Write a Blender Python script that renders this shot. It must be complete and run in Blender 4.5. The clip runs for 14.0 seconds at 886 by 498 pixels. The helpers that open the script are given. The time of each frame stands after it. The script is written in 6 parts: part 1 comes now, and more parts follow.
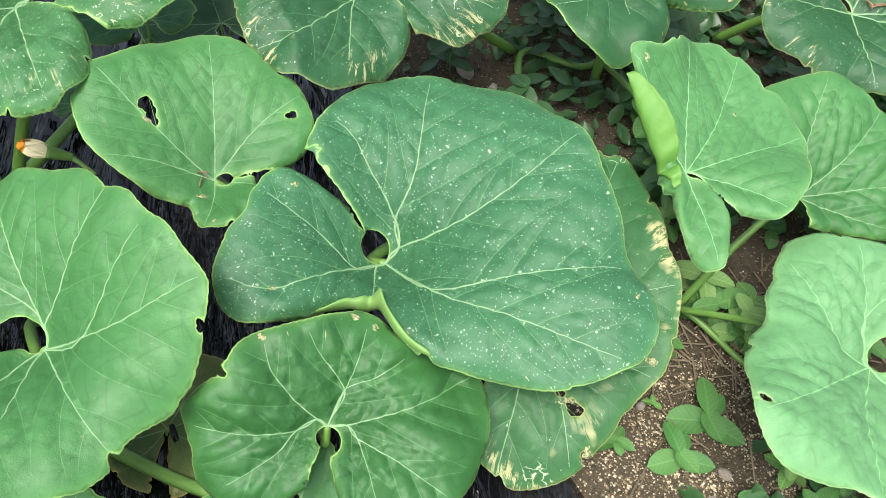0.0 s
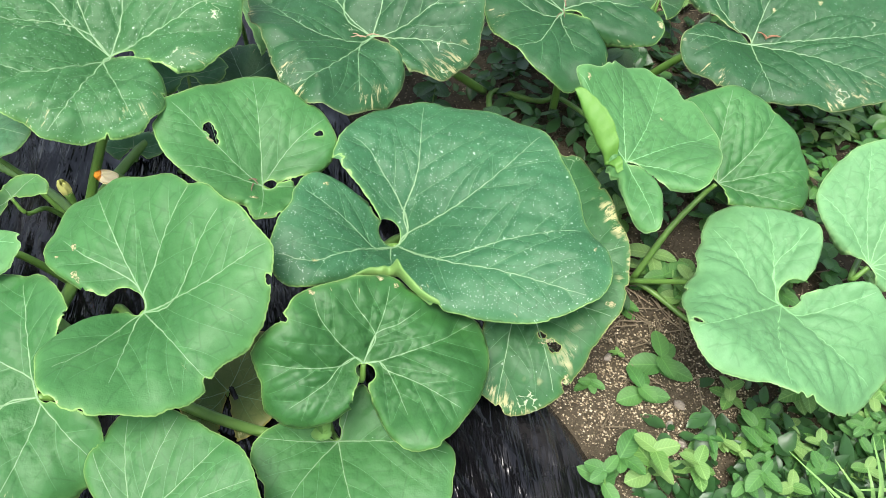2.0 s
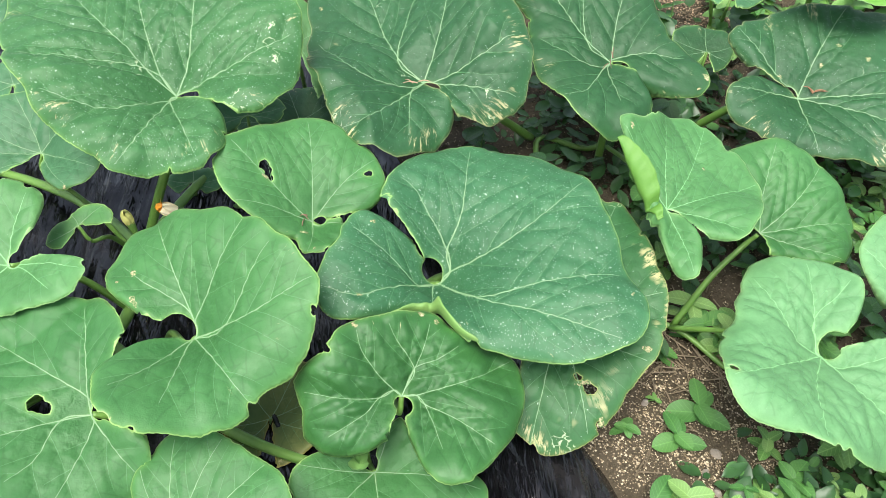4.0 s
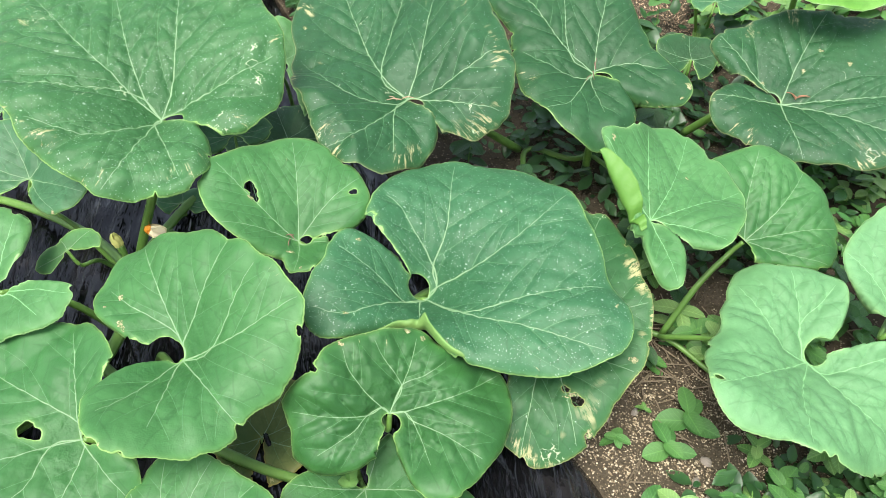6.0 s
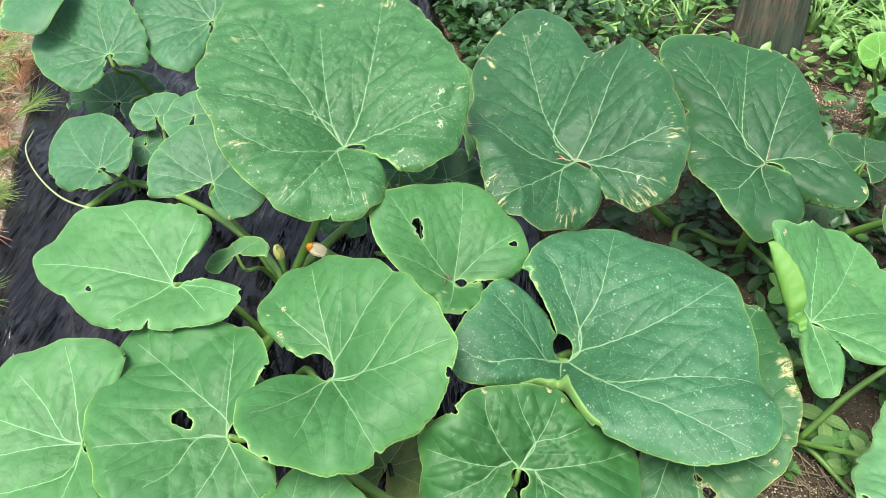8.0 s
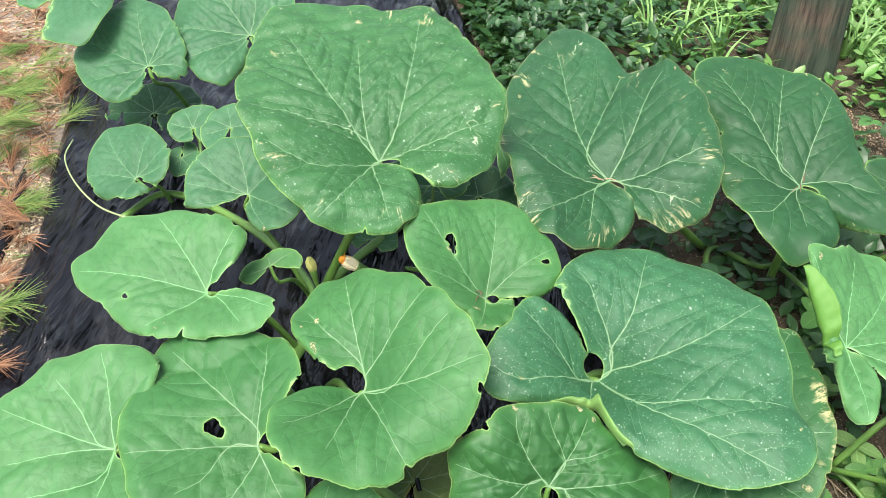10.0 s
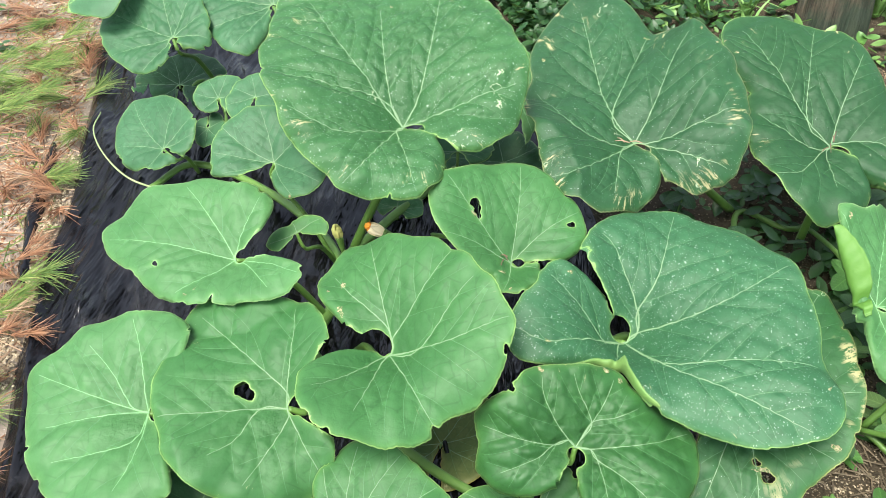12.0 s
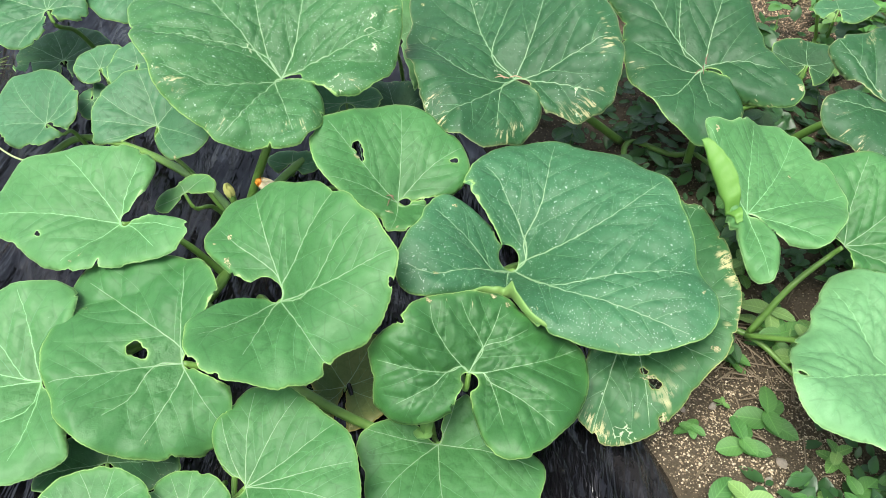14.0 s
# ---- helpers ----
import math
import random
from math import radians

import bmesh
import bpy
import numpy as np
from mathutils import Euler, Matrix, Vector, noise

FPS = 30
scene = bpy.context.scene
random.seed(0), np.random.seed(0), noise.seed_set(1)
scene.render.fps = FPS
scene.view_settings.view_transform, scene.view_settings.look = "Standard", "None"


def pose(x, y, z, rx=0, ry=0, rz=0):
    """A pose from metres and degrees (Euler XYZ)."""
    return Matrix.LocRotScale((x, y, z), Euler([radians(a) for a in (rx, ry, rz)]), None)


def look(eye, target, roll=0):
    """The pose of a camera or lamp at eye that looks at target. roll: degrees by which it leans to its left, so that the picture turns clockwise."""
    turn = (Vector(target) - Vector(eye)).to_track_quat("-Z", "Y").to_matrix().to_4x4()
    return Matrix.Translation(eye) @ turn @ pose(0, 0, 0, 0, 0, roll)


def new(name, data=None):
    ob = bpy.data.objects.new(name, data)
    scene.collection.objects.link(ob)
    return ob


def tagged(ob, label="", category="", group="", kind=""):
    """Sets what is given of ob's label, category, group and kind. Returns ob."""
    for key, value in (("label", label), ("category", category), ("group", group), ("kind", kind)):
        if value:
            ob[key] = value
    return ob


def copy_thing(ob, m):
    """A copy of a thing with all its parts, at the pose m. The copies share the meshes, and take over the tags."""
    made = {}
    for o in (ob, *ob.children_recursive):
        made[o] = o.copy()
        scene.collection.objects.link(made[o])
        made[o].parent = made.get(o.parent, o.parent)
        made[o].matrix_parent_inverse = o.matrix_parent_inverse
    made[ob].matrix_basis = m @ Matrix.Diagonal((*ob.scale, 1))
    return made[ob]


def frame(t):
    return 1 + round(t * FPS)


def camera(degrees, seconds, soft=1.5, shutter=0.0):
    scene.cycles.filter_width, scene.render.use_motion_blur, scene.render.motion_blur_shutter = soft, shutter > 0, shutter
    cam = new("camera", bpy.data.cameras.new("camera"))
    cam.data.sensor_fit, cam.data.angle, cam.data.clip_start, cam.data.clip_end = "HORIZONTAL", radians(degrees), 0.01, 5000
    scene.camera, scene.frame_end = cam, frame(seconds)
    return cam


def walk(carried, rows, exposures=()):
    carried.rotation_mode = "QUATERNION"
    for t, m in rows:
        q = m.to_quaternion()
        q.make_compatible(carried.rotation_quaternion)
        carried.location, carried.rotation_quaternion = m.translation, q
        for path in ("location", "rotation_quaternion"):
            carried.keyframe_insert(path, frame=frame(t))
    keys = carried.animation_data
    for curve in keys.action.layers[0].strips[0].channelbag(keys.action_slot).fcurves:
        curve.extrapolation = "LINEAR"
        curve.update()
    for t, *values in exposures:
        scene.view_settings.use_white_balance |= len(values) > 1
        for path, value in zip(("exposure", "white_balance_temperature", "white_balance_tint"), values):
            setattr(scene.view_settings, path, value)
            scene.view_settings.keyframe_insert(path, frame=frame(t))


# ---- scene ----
from mathutils import geometry

cam = camera(56.0, 14.0, soft=0.75)
# turns the whole path level with the ground
LEVEL = Matrix.Translation((0.235, 0.324, 0.0)) @ pose(0, 0, 0, 0, -6.5, 0) @ Matrix.Translation((-0.235, -0.324, -0.016))
PATH = [
    (0, (0.038, 0.05, 0.836), (-0.02, 1.156, -0.83), -5.3),
    (0.5, (0.039, -0.064, 0.891), (0.015, 1.112, -0.727), -5.1),
    (1, (0.026, -0.128, 0.923), (0.02, 1.089, -0.664), -5.5),
    (1.5, (0.015, -0.149, 0.936), (0.026, 1.09, -0.634), -6.1),
    (2, (0.004, -0.155, 0.944), (0.025, 1.102, -0.612), -5.5),
    (2.5, (0.005, -0.164, 0.947), (0.029, 1.125, -0.582), -4.9),
    (3, (0.006, -0.169, 0.956), (0.001, 1.164, -0.536), -4.1),
    (3.2, (0.004, -0.174, 0.957), (-0.031, 1.169, -0.525), -4.2),
    (5.5, (0.036, -0.18, 0.97), (-0.069, 1.165, -0.507), -9.4),
    (6, (0.034, -0.175, 0.972), (-0.058, 1.18, -0.496), -8.6),
    (6.5, (0.016, -0.177, 0.983), (-0.085, 1.2, -0.464), -6.5),
    (7, (-0.005, -0.181, 0.996), (-0.194, 1.226, -0.413), -5.5),
    (7.5, (-0.016, -0.183, 0.998), (-0.301, 1.23, -0.388), -5.6),
    (8, (-0.026, -0.182, 0.998), (-0.362, 1.232, -0.376), -5.8),
    (8.5, (-0.03, -0.183, 1.0), (-0.389, 1.234, -0.365), -6.0),
    (8.7, (-0.032, -0.181, 1.0), (-0.389, 1.239, -0.363), -6.2),
    (10.8, (-0.039, -0.193, 0.999), (-0.462, 1.241, -0.33), -5.9),
    (11, (-0.039, -0.193, 0.994), (-0.469, 1.221, -0.353), -6.3),
    (11.5, (-0.039, -0.195, 0.993), (-0.478, 1.189, -0.383), -7.2),
    (12, (-0.035, -0.198, 0.993), (-0.483, 1.179, -0.386), -8.3),
    (12.5, (-0.03, -0.201, 0.985), (-0.456, 1.171, -0.406), -9.9),
    (13, (-0.029, -0.227, 0.98), (-0.377, 1.144, -0.435), -10.7),
    (13.5, (-0.023, -0.234, 0.97), (-0.329, 1.124, -0.466), -10.1),
    (14, (0.034, -0.227, 0.964), (-0.276, 1.13, -0.471), -9.6),
]
walk(cam, [(t, LEVEL @ look(eye, target, roll)) for t, eye, target, roll in PATH], [(0.0, 1.21), (14.0, 1.21)])

# ---- light: bright overcast summer day ----
world = bpy.data.worlds.new("world")
scene.world = world
world.use_nodes = True
wn, wl = world.node_tree.nodes, world.node_tree.links
sky = wn.new("ShaderNodeTexSky")
sky.sky_type, sky.sun_disc = "NISHITA", False
sky.sun_elevation, sky.sun_rotation = radians(66), radians(207)
sky.air_density, sky.dust_density, sky.ozone_density = 1.0, 3.0, 0.6
veil = wn.new("ShaderNodeHueSaturation")
veil.inputs["Saturation"].default_value = 0.62
wl.new(sky.outputs[0], veil.inputs["Color"])
wl.new(veil.outputs[0], wn["Background"].inputs[0])
wn["Background"].inputs[1].default_value = 0.14
sun = new("sun", bpy.data.lights.new("sun", "SUN"))
sun.data.energy, sun.data.angle, sun.data.color = 2.0, radians(26), (1.0, 0.96, 0.9)
sun.matrix_world = look((-0.7, -1.0, 4.2), (0, 0.4, 0))

# ---- materials ----


def shader(name):
    """A new material: its nodes, its links and its principled shader."""
    mat = bpy.data.materials.new(name)
    mat.use_nodes = True
    nt = mat.node_tree
    return mat, nt.nodes, nt.links, nt.nodes["Principled BSDF"]


def ramp(nodes, links, src, stops):
    """A colour ramp over a value; stops of (place, colour)."""
    r = nodes.new("ShaderNodeValToRGB")
    el = r.color_ramp.elements
    while len(el) < len(stops):
        el.new(0.5)
    for e, (p, c) in zip(el, stops):
        e.position, e.color = p, (*c, 1) if len(c) == 3 else c
    links.new(src, r.inputs[0])
    return r.outputs[0]


def grey(a):
    return (a, a, a)


def mixed(nodes, links, fac, a, b, mode="MIX"):
    """Two colours (sockets or values) mixed."""
    m = nodes.new("ShaderNodeMix")
    m.data_type, m.blend_type = "RGBA", mode
    for sock, v in ((m.inputs[0], fac), (m.inputs[6], a), (m.inputs[7], b)):
        if isinstance(v, bpy.types.NodeSocket):
            links.new(v, sock)
        elif isinstance(v, (int, float)):
            sock.default_value = v
        else:
            sock.default_value = (*v, 1)
    return m.outputs[2]


def maths(nodes, links, op, a, b=0.0):
    m = nodes.new("ShaderNodeMath")
    m.operation = op
    for sock, v in zip(m.inputs, (a, b)):
        if isinstance(v, bpy.types.NodeSocket):
            links.new(v, sock)
        else:
            sock.default_value = v
    return m.outputs[0]


def noise_of(nodes, links, vec, scale, detail=4.0, rough=0.55):
    n = nodes.new("ShaderNodeTexNoise")
    n.inputs["Scale"].default_value, n.inputs["Detail"].default_value = scale, detail
    n.inputs["Roughness"].default_value = rough
    links.new(vec, n.inputs["Vector"])
    return n.outputs["Fac"]


def cells_of(nodes, links, vec, scale, feature="F1", jitter=1.0):
    v = nodes.new("ShaderNodeTexVoronoi")
    v.feature = feature
    v.inputs["Scale"].default_value, v.inputs["Randomness"].default_value = scale, jitter
    links.new(vec, v.inputs["Vector"])
    return v


def own_place(nodes, links, shift=True):
    """Coordinates of the thing itself, moved by chance from one to the next."""
    tc = nodes.new("ShaderNodeTexCoord")
    if not shift:
        return tc.outputs["Object"]
    oi = nodes.new("ShaderNodeObjectInfo")
    add = nodes.new("ShaderNodeVectorMath")
    add.operation = "MULTIPLY_ADD"
    comb = nodes.new("ShaderNodeCombineXYZ")
    for i in range(3):
        links.new(oi.outputs["Random"], comb.inputs[i])
    links.new(comb.outputs[0], add.inputs[0])
    add.inputs[1].default_value = (7.0, 11.0, 5.0)
    links.new(tc.outputs["Object"], add.inputs[2])
    return add.outputs[0]


def bumped(nodes, links, bsdf, height, dist, strength=1.0):
    b = nodes.new("ShaderNodeBump")
    b.inputs["Strength"].default_value, b.inputs["Distance"].default_value = strength, dist
    links.new(height, b.inputs["Height"])
    links.new(b.outputs[0], bsdf.inputs["Normal"])


def blade_material(name, deep, light, margin, specks=0.0, blight=0.0, gloss=0.47, mottle=0.5, trails=0.0, crimp=1.0):
    """A large soft leaf: two greens in patches, a fine net of veins, a pale margin, powdery specks, insect trails, dry streaks at the rim."""
    mat, n, l, p = shader(name)
    vec = own_place(n, l)
    big, small = noise_of(n, l, vec, 9.0, 3), noise_of(n, l, vec, 75.0, 5, 0.65)
    warp = n.new("ShaderNodeVectorMath")
    warp.operation = "MULTIPLY_ADD"
    wob = n.new("ShaderNodeTexNoise")
    wob.inputs["Scale"].default_value = 160.0
    l.new(vec, wob.inputs["Vector"])
    l.new(wob.outputs["Color"], warp.inputs[0])
    warp.inputs[1].default_value = (0.006, 0.006, 0.006)
    l.new(vec, warp.inputs[2])
    bent = warp.outputs[0]
    col = mixed(n, l, ramp(n, l, big, [(0.3, grey(0)), (0.7, grey(1))]), deep, light)
    col = mixed(n, l, maths(n, l, "MULTIPLY", ramp(n, l, small, [(0.35, grey(0)), (0.7, grey(1))]), mottle), col, tuple(c * 0.70 for c in deep))
    vein = n.new("ShaderNodeAttribute")
    vein.attribute_name = "vein_dist"
    near = ramp(n, l, vein.outputs["Fac"], [(0.0, grey(1)), (0.09, grey(0.4)), (0.35, grey(0))])
    col = mixed(n, l, maths(n, l, "MULTIPLY", near, 0.18), col, tuple(min(1, c * 1.5 + 0.008) for c in light))
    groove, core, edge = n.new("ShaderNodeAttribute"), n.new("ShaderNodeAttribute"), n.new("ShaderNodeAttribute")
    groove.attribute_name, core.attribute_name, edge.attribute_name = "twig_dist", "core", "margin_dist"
    # groove shade painted as dark lines along the finest veins
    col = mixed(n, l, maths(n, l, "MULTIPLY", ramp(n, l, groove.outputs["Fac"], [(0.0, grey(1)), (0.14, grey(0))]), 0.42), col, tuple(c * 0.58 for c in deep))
    # dark bands either side of the veins: crease shade put into the colour
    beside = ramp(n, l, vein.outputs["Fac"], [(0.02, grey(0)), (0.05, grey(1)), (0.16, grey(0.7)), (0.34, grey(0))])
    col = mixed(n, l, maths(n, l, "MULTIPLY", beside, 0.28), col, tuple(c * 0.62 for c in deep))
    net, fine = cells_of(n, l, bent, 210.0, "SMOOTH_F1"), cells_of(n, l, bent, 430.0, "DISTANCE_TO_EDGE")
    lines = ramp(n, l, fine.outputs["Distance"], [(0.0, grey(1)), (0.09, grey(0))])
    col = mixed(n, l, maths(n, l, "MULTIPLY", lines, 0.12), col, tuple(c * 0.72 for c in deep))
    # darker middle: partly leaf tone, partly shade painted in, strongest with high crimp
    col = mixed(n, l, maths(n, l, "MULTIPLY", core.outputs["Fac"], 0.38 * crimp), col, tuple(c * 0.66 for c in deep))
    young_zone = ramp(n, l, edge.outputs["Fac"], [(0.0, grey(1)), (0.35, grey(0.5)), (0.95, grey(0))])
    col = mixed(n, l, maths(n, l, "MULTIPLY", young_zone, 0.32), col, (light[0] * 1.65, light[1] * 1.42, light[2] * 1.2))
    rim, turn = n.new("ShaderNodeAttribute"), n.new("ShaderNodeAttribute")
    rim.attribute_name, turn.attribute_name = "rim", "turn"
    rimn = maths(n, l, "SUBTRACT", edge.outputs["Fac"], maths(n, l, "MULTIPLY", maths(n, l, "SUBTRACT", noise_of(n, l, vec, 40.0, 3), 0.5), 0.22))
    col = mixed(n, l, ramp(n, l, rimn, [(0.0, grey(0.95)), (0.075, grey(0.75)), (0.13, grey(0.12)), (0.45, grey(0))]), col, margin)
    if blight:
        ray = n.new("ShaderNodeCombineXYZ")
        l.new(maths(n, l, "MULTIPLY", turn.outputs["Fac"], 20.0), ray.inputs[0])
        l.new(maths(n, l, "MULTIPLY", rim.outputs["Fac"], 3.0), ray.inputs[1])
        oi = n.new("ShaderNodeObjectInfo")
        l.new(maths(n, l, "MULTIPLY", oi.outputs["Random"], 40.0), ray.inputs[2])
        streak = maths(n, l, "ADD", maths(n, l, "MULTIPLY", noise_of(n, l, ray.outputs[0], 1.4, 6, 0.75), 0.75), maths(n, l, "MULTIPLY", noise_of(n, l, vec, 60.0, 5, 0.7), 0.25))
        lim = 0.63 - 0.13 * blight
        dry = maths(n, l, "MULTIPLY", ramp(n, l, streak, [(lim, grey(0)), (lim + 0.03, grey(1))]), ramp(n, l, rim.outputs["Fac"], [(0.68, grey(0)), (0.9, grey(0.85)), (1.0, grey(1))]))
        dry = maths(n, l, "MULTIPLY", dry, ramp(n, l, noise_of(n, l, vec, 15.0, 3), [(0.54, grey(0)), (0.60, grey(1))]))
        col = mixed(n, l, dry, col, mixed(n, l, noise_of(n, l, vec, 150.0), (0.72, 0.63, 0.36), (0.40, 0.42, 0.16)))
    if specks:
        for scale, size, part_of_them in ((85.0, 0.085, 0.25), (130.0, 0.08, 0.45), (230.0, 0.09, 0.5), (400.0, 0.12, 0.5)):
            v = cells_of(n, l, bent, scale)
            lim = 1.0 - specks * part_of_them
            chosen = ramp(n, l, v.outputs["Color"], [(lim, grey(0)), (lim + 0.02, grey(1))])
            dot = ramp(n, l, v.outputs["Distance"], [(size, grey(1)), (size * 2.0, grey(0))])
            col = mixed(n, l, maths(n, l, "MULTIPLY", maths(n, l, "MULTIPLY", dot, chosen), 0.66), col, (0.50, 0.66, 0.47))
    if trails:
        wave = maths(n, l, "ABSOLUTE", maths(n, l, "SUBTRACT", noise_of(n, l, bent, 55.0, 2), 0.5))
        where = ramp(n, l, noise_of(n, l, vec, 22.0, 2), [(0.70 - 0.1 * trails, grey(0)), (0.73 - 0.1 * trails, grey(1))])
        col = mixed(n, l, maths(n, l, "MULTIPLY", maths(n, l, "MULTIPLY", ramp(n, l, wave, [(0.006, grey(1)), (0.018, grey(0))]), where), 0.8), col, (0.55, 0.66, 0.40))
    l.new(col, p.inputs["Base Color"])
    l.new(ramp(n, l, small, [(0.3, grey(gloss)), (0.8, grey(gloss + 0.16))]), p.inputs["Roughness"])
    p.inputs["Specular IOR Level"].default_value = 0.44
    crumple = maths(n, l, "MULTIPLY", noise_of(n, l, bent, 80.0, 2, 0.45), maths(n, l, "ADD", maths(n, l, "MULTIPLY", core.outputs["Fac"], 2.0 * crimp), 0.5))
    relief = maths(n, l, "ADD", maths(n, l, "ADD", maths(n, l, "MULTIPLY", net.outputs["Distance"], -0.22), crumple),
                   maths(n, l, "ADD", maths(n, l, "MULTIPLY", small, 0.20), maths(n, l, "MULTIPLY", ramp(n, l, fine.outputs["Distance"], [(0.0, grey(0)), (0.3, grey(1))]), 0.07)))
    bumped(n, l, p, relief, 0.0014, 0.9)
    thin = n.new("ShaderNodeBsdfTranslucent")
    l.new(mixed(n, l, 0.5, col, (0.30, 0.55, 0.06)), thin.inputs["Color"])
    mx = n.new("ShaderNodeMixShader")
    mx.inputs[0].default_value = 0.16
    l.new(p.outputs[0], mx.inputs[1])
    l.new(thin.outputs[0], mx.inputs[2])
    l.new(mx.outputs[0], n["Material Output"].inputs[0])
    return mat


MARGIN, PALE_MARGIN = (0.32, 0.54, 0.16), (0.34, 0.58, 0.22)
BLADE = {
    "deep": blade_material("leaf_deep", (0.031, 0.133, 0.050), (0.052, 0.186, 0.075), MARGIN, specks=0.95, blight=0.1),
    # own green of the leaf near the post; on covered leaves, painted shade
    "dark": blade_material("leaf_dark_and_shade", (0.019, 0.088, 0.026), (0.030, 0.121, 0.038), MARGIN, specks=0.2, blight=0.45, trails=0.1),
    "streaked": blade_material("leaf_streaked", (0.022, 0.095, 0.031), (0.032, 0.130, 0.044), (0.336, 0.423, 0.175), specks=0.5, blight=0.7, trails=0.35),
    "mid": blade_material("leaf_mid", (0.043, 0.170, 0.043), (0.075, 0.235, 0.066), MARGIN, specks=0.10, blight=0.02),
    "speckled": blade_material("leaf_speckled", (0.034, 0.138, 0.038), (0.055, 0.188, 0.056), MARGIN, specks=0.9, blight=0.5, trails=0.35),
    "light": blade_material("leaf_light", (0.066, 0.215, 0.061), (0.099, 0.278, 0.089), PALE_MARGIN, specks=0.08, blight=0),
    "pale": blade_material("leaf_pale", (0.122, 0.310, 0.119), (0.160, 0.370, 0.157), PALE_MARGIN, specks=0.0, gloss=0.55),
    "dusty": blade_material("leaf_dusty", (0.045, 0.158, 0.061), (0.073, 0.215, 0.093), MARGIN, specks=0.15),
    "fresh": blade_material("leaf_fresh_and_lit", (0.093, 0.283, 0.030), (0.136, 0.347, 0.047), PALE_MARGIN, specks=0.0, gloss=0.55),
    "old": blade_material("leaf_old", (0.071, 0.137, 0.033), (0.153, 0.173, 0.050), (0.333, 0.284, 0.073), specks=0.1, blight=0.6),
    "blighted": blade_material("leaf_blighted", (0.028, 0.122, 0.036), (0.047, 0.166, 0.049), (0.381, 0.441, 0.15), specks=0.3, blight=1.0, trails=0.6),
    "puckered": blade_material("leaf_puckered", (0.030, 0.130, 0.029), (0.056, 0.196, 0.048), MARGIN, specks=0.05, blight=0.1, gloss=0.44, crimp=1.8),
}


def stem_material(name, a, b, gloss=0.4):
    mat, n, l, p = shader(name)
    vec = own_place(n, l)
    l.new(mixed(n, l, noise_of(n, l, vec, 60.0, 5), a, b), p.inputs["Base Color"])
    p.inputs["Roughness"].default_value = gloss
    bumped(n, l, p, noise_of(n, l, vec, 220.0, 3), 0.0006, 0.7)
    return mat


VEIN = stem_material("vein", (0.13, 0.26, 0.11), (0.24, 0.37, 0.19), 0.55)
VEIN_PALE = stem_material("young_vein", (0.15, 0.36, 0.13), (0.23, 0.45, 0.20), 0.5)


def scar_material():
    """Dry leaf tissue: tan in flecks, green between them."""
    mat, n, l, p = shader("scar")
    vec = own_place(n, l)
    spots = ramp(n, l, noise_of(n, l, vec, 420.0, 3, 0.6), [(0.42, grey(0)), (0.60, grey(1))])
    l.new(mixed(n, l, spots, (0.075, 0.17, 0.045), mixed(n, l, noise_of(n, l, vec, 150.0), (0.30, 0.24, 0.10), (0.60, 0.56, 0.34))), p.inputs["Base Color"])
    p.inputs["Roughness"].default_value = 0.8
    bumped(n, l, p, spots, 0.0006, 0.8)
    return mat


SCAR = scar_material()
SIDE_VEIN = stem_material("side_vein", (0.075, 0.21, 0.070), (0.13, 0.28, 0.105), 0.5)
SIDE_VEIN_PALE = stem_material("young_side_vein", (0.075, 0.235, 0.080), (0.11, 0.29, 0.11), 0.55)
UNDERSIDE = stem_material("leaf_underside", (0.13, 0.30, 0.075), (0.20, 0.38, 0.115), 0.6)
CURL = stem_material("curled_margin", (0.10, 0.25, 0.055), (0.22, 0.36, 0.10), 0.6)
# yellow-green holds the glow of daylight through the blade, painted in
FOLD = stem_material("folded_margin", (0.075, 0.21, 0.028), (0.12, 0.27, 0.04), 0.6)
TENDRIL = stem_material("tendril", (0.30, 0.42, 0.16), (0.42, 0.50, 0.24), 0.5)
STALK = stem_material("stalk", (0.085, 0.20, 0.035), (0.15, 0.29, 0.055))
DRY = stem_material("dry_stalk", (0.09, 0.068, 0.042), (0.27, 0.22, 0.14), 0.8)
PETAL = stem_material("petal", (0.93, 0.82, 0.48), (0.96, 0.90, 0.66), 0.6)
BUD = stem_material("flower_bud", (0.42, 0.50, 0.10), (0.66, 0.62, 0.24), 0.6)
PETAL_TIP = stem_material("petal_tip", (0.85, 0.32, 0.02), (0.9, 0.45, 0.04), 0.6)


def needle_material(name, stops):
    mat, n, l, p = shader(name)
    geo = n.new("ShaderNodeNewGeometry")
    l.new(ramp(n, l, geo.outputs["Random Per Island"], stops), p.inputs["Base Color"])
    p.inputs["Roughness"].default_value = 0.6
    return mat


NEEDLE_BROWN = needle_material("needle_brown", [(0.0, (0.12, 0.055, 0.03)), (0.45, (0.30, 0.145, 0.07)), (1.0, (0.50, 0.29, 0.165))])
NEEDLE_TAN = needle_material("needle_tan", [(0.0, (0.16, 0.10, 0.06)), (0.5, (0.40, 0.27, 0.16)), (1.0, (0.62, 0.47, 0.31))])
NEEDLE_GREEN = needle_material("needle_green", [(0.0, (0.07, 0.15, 0.03)), (0.6, (0.20, 0.31, 0.065)), (1.0, (0.36, 0.40, 0.12))])
TWIG = stem_material("twig", (0.12, 0.075, 0.045), (0.24, 0.16, 0.10), 0.85)
GRASS = stem_material("grass", (0.13, 0.30, 0.06), (0.27, 0.45, 0.14), 0.5)


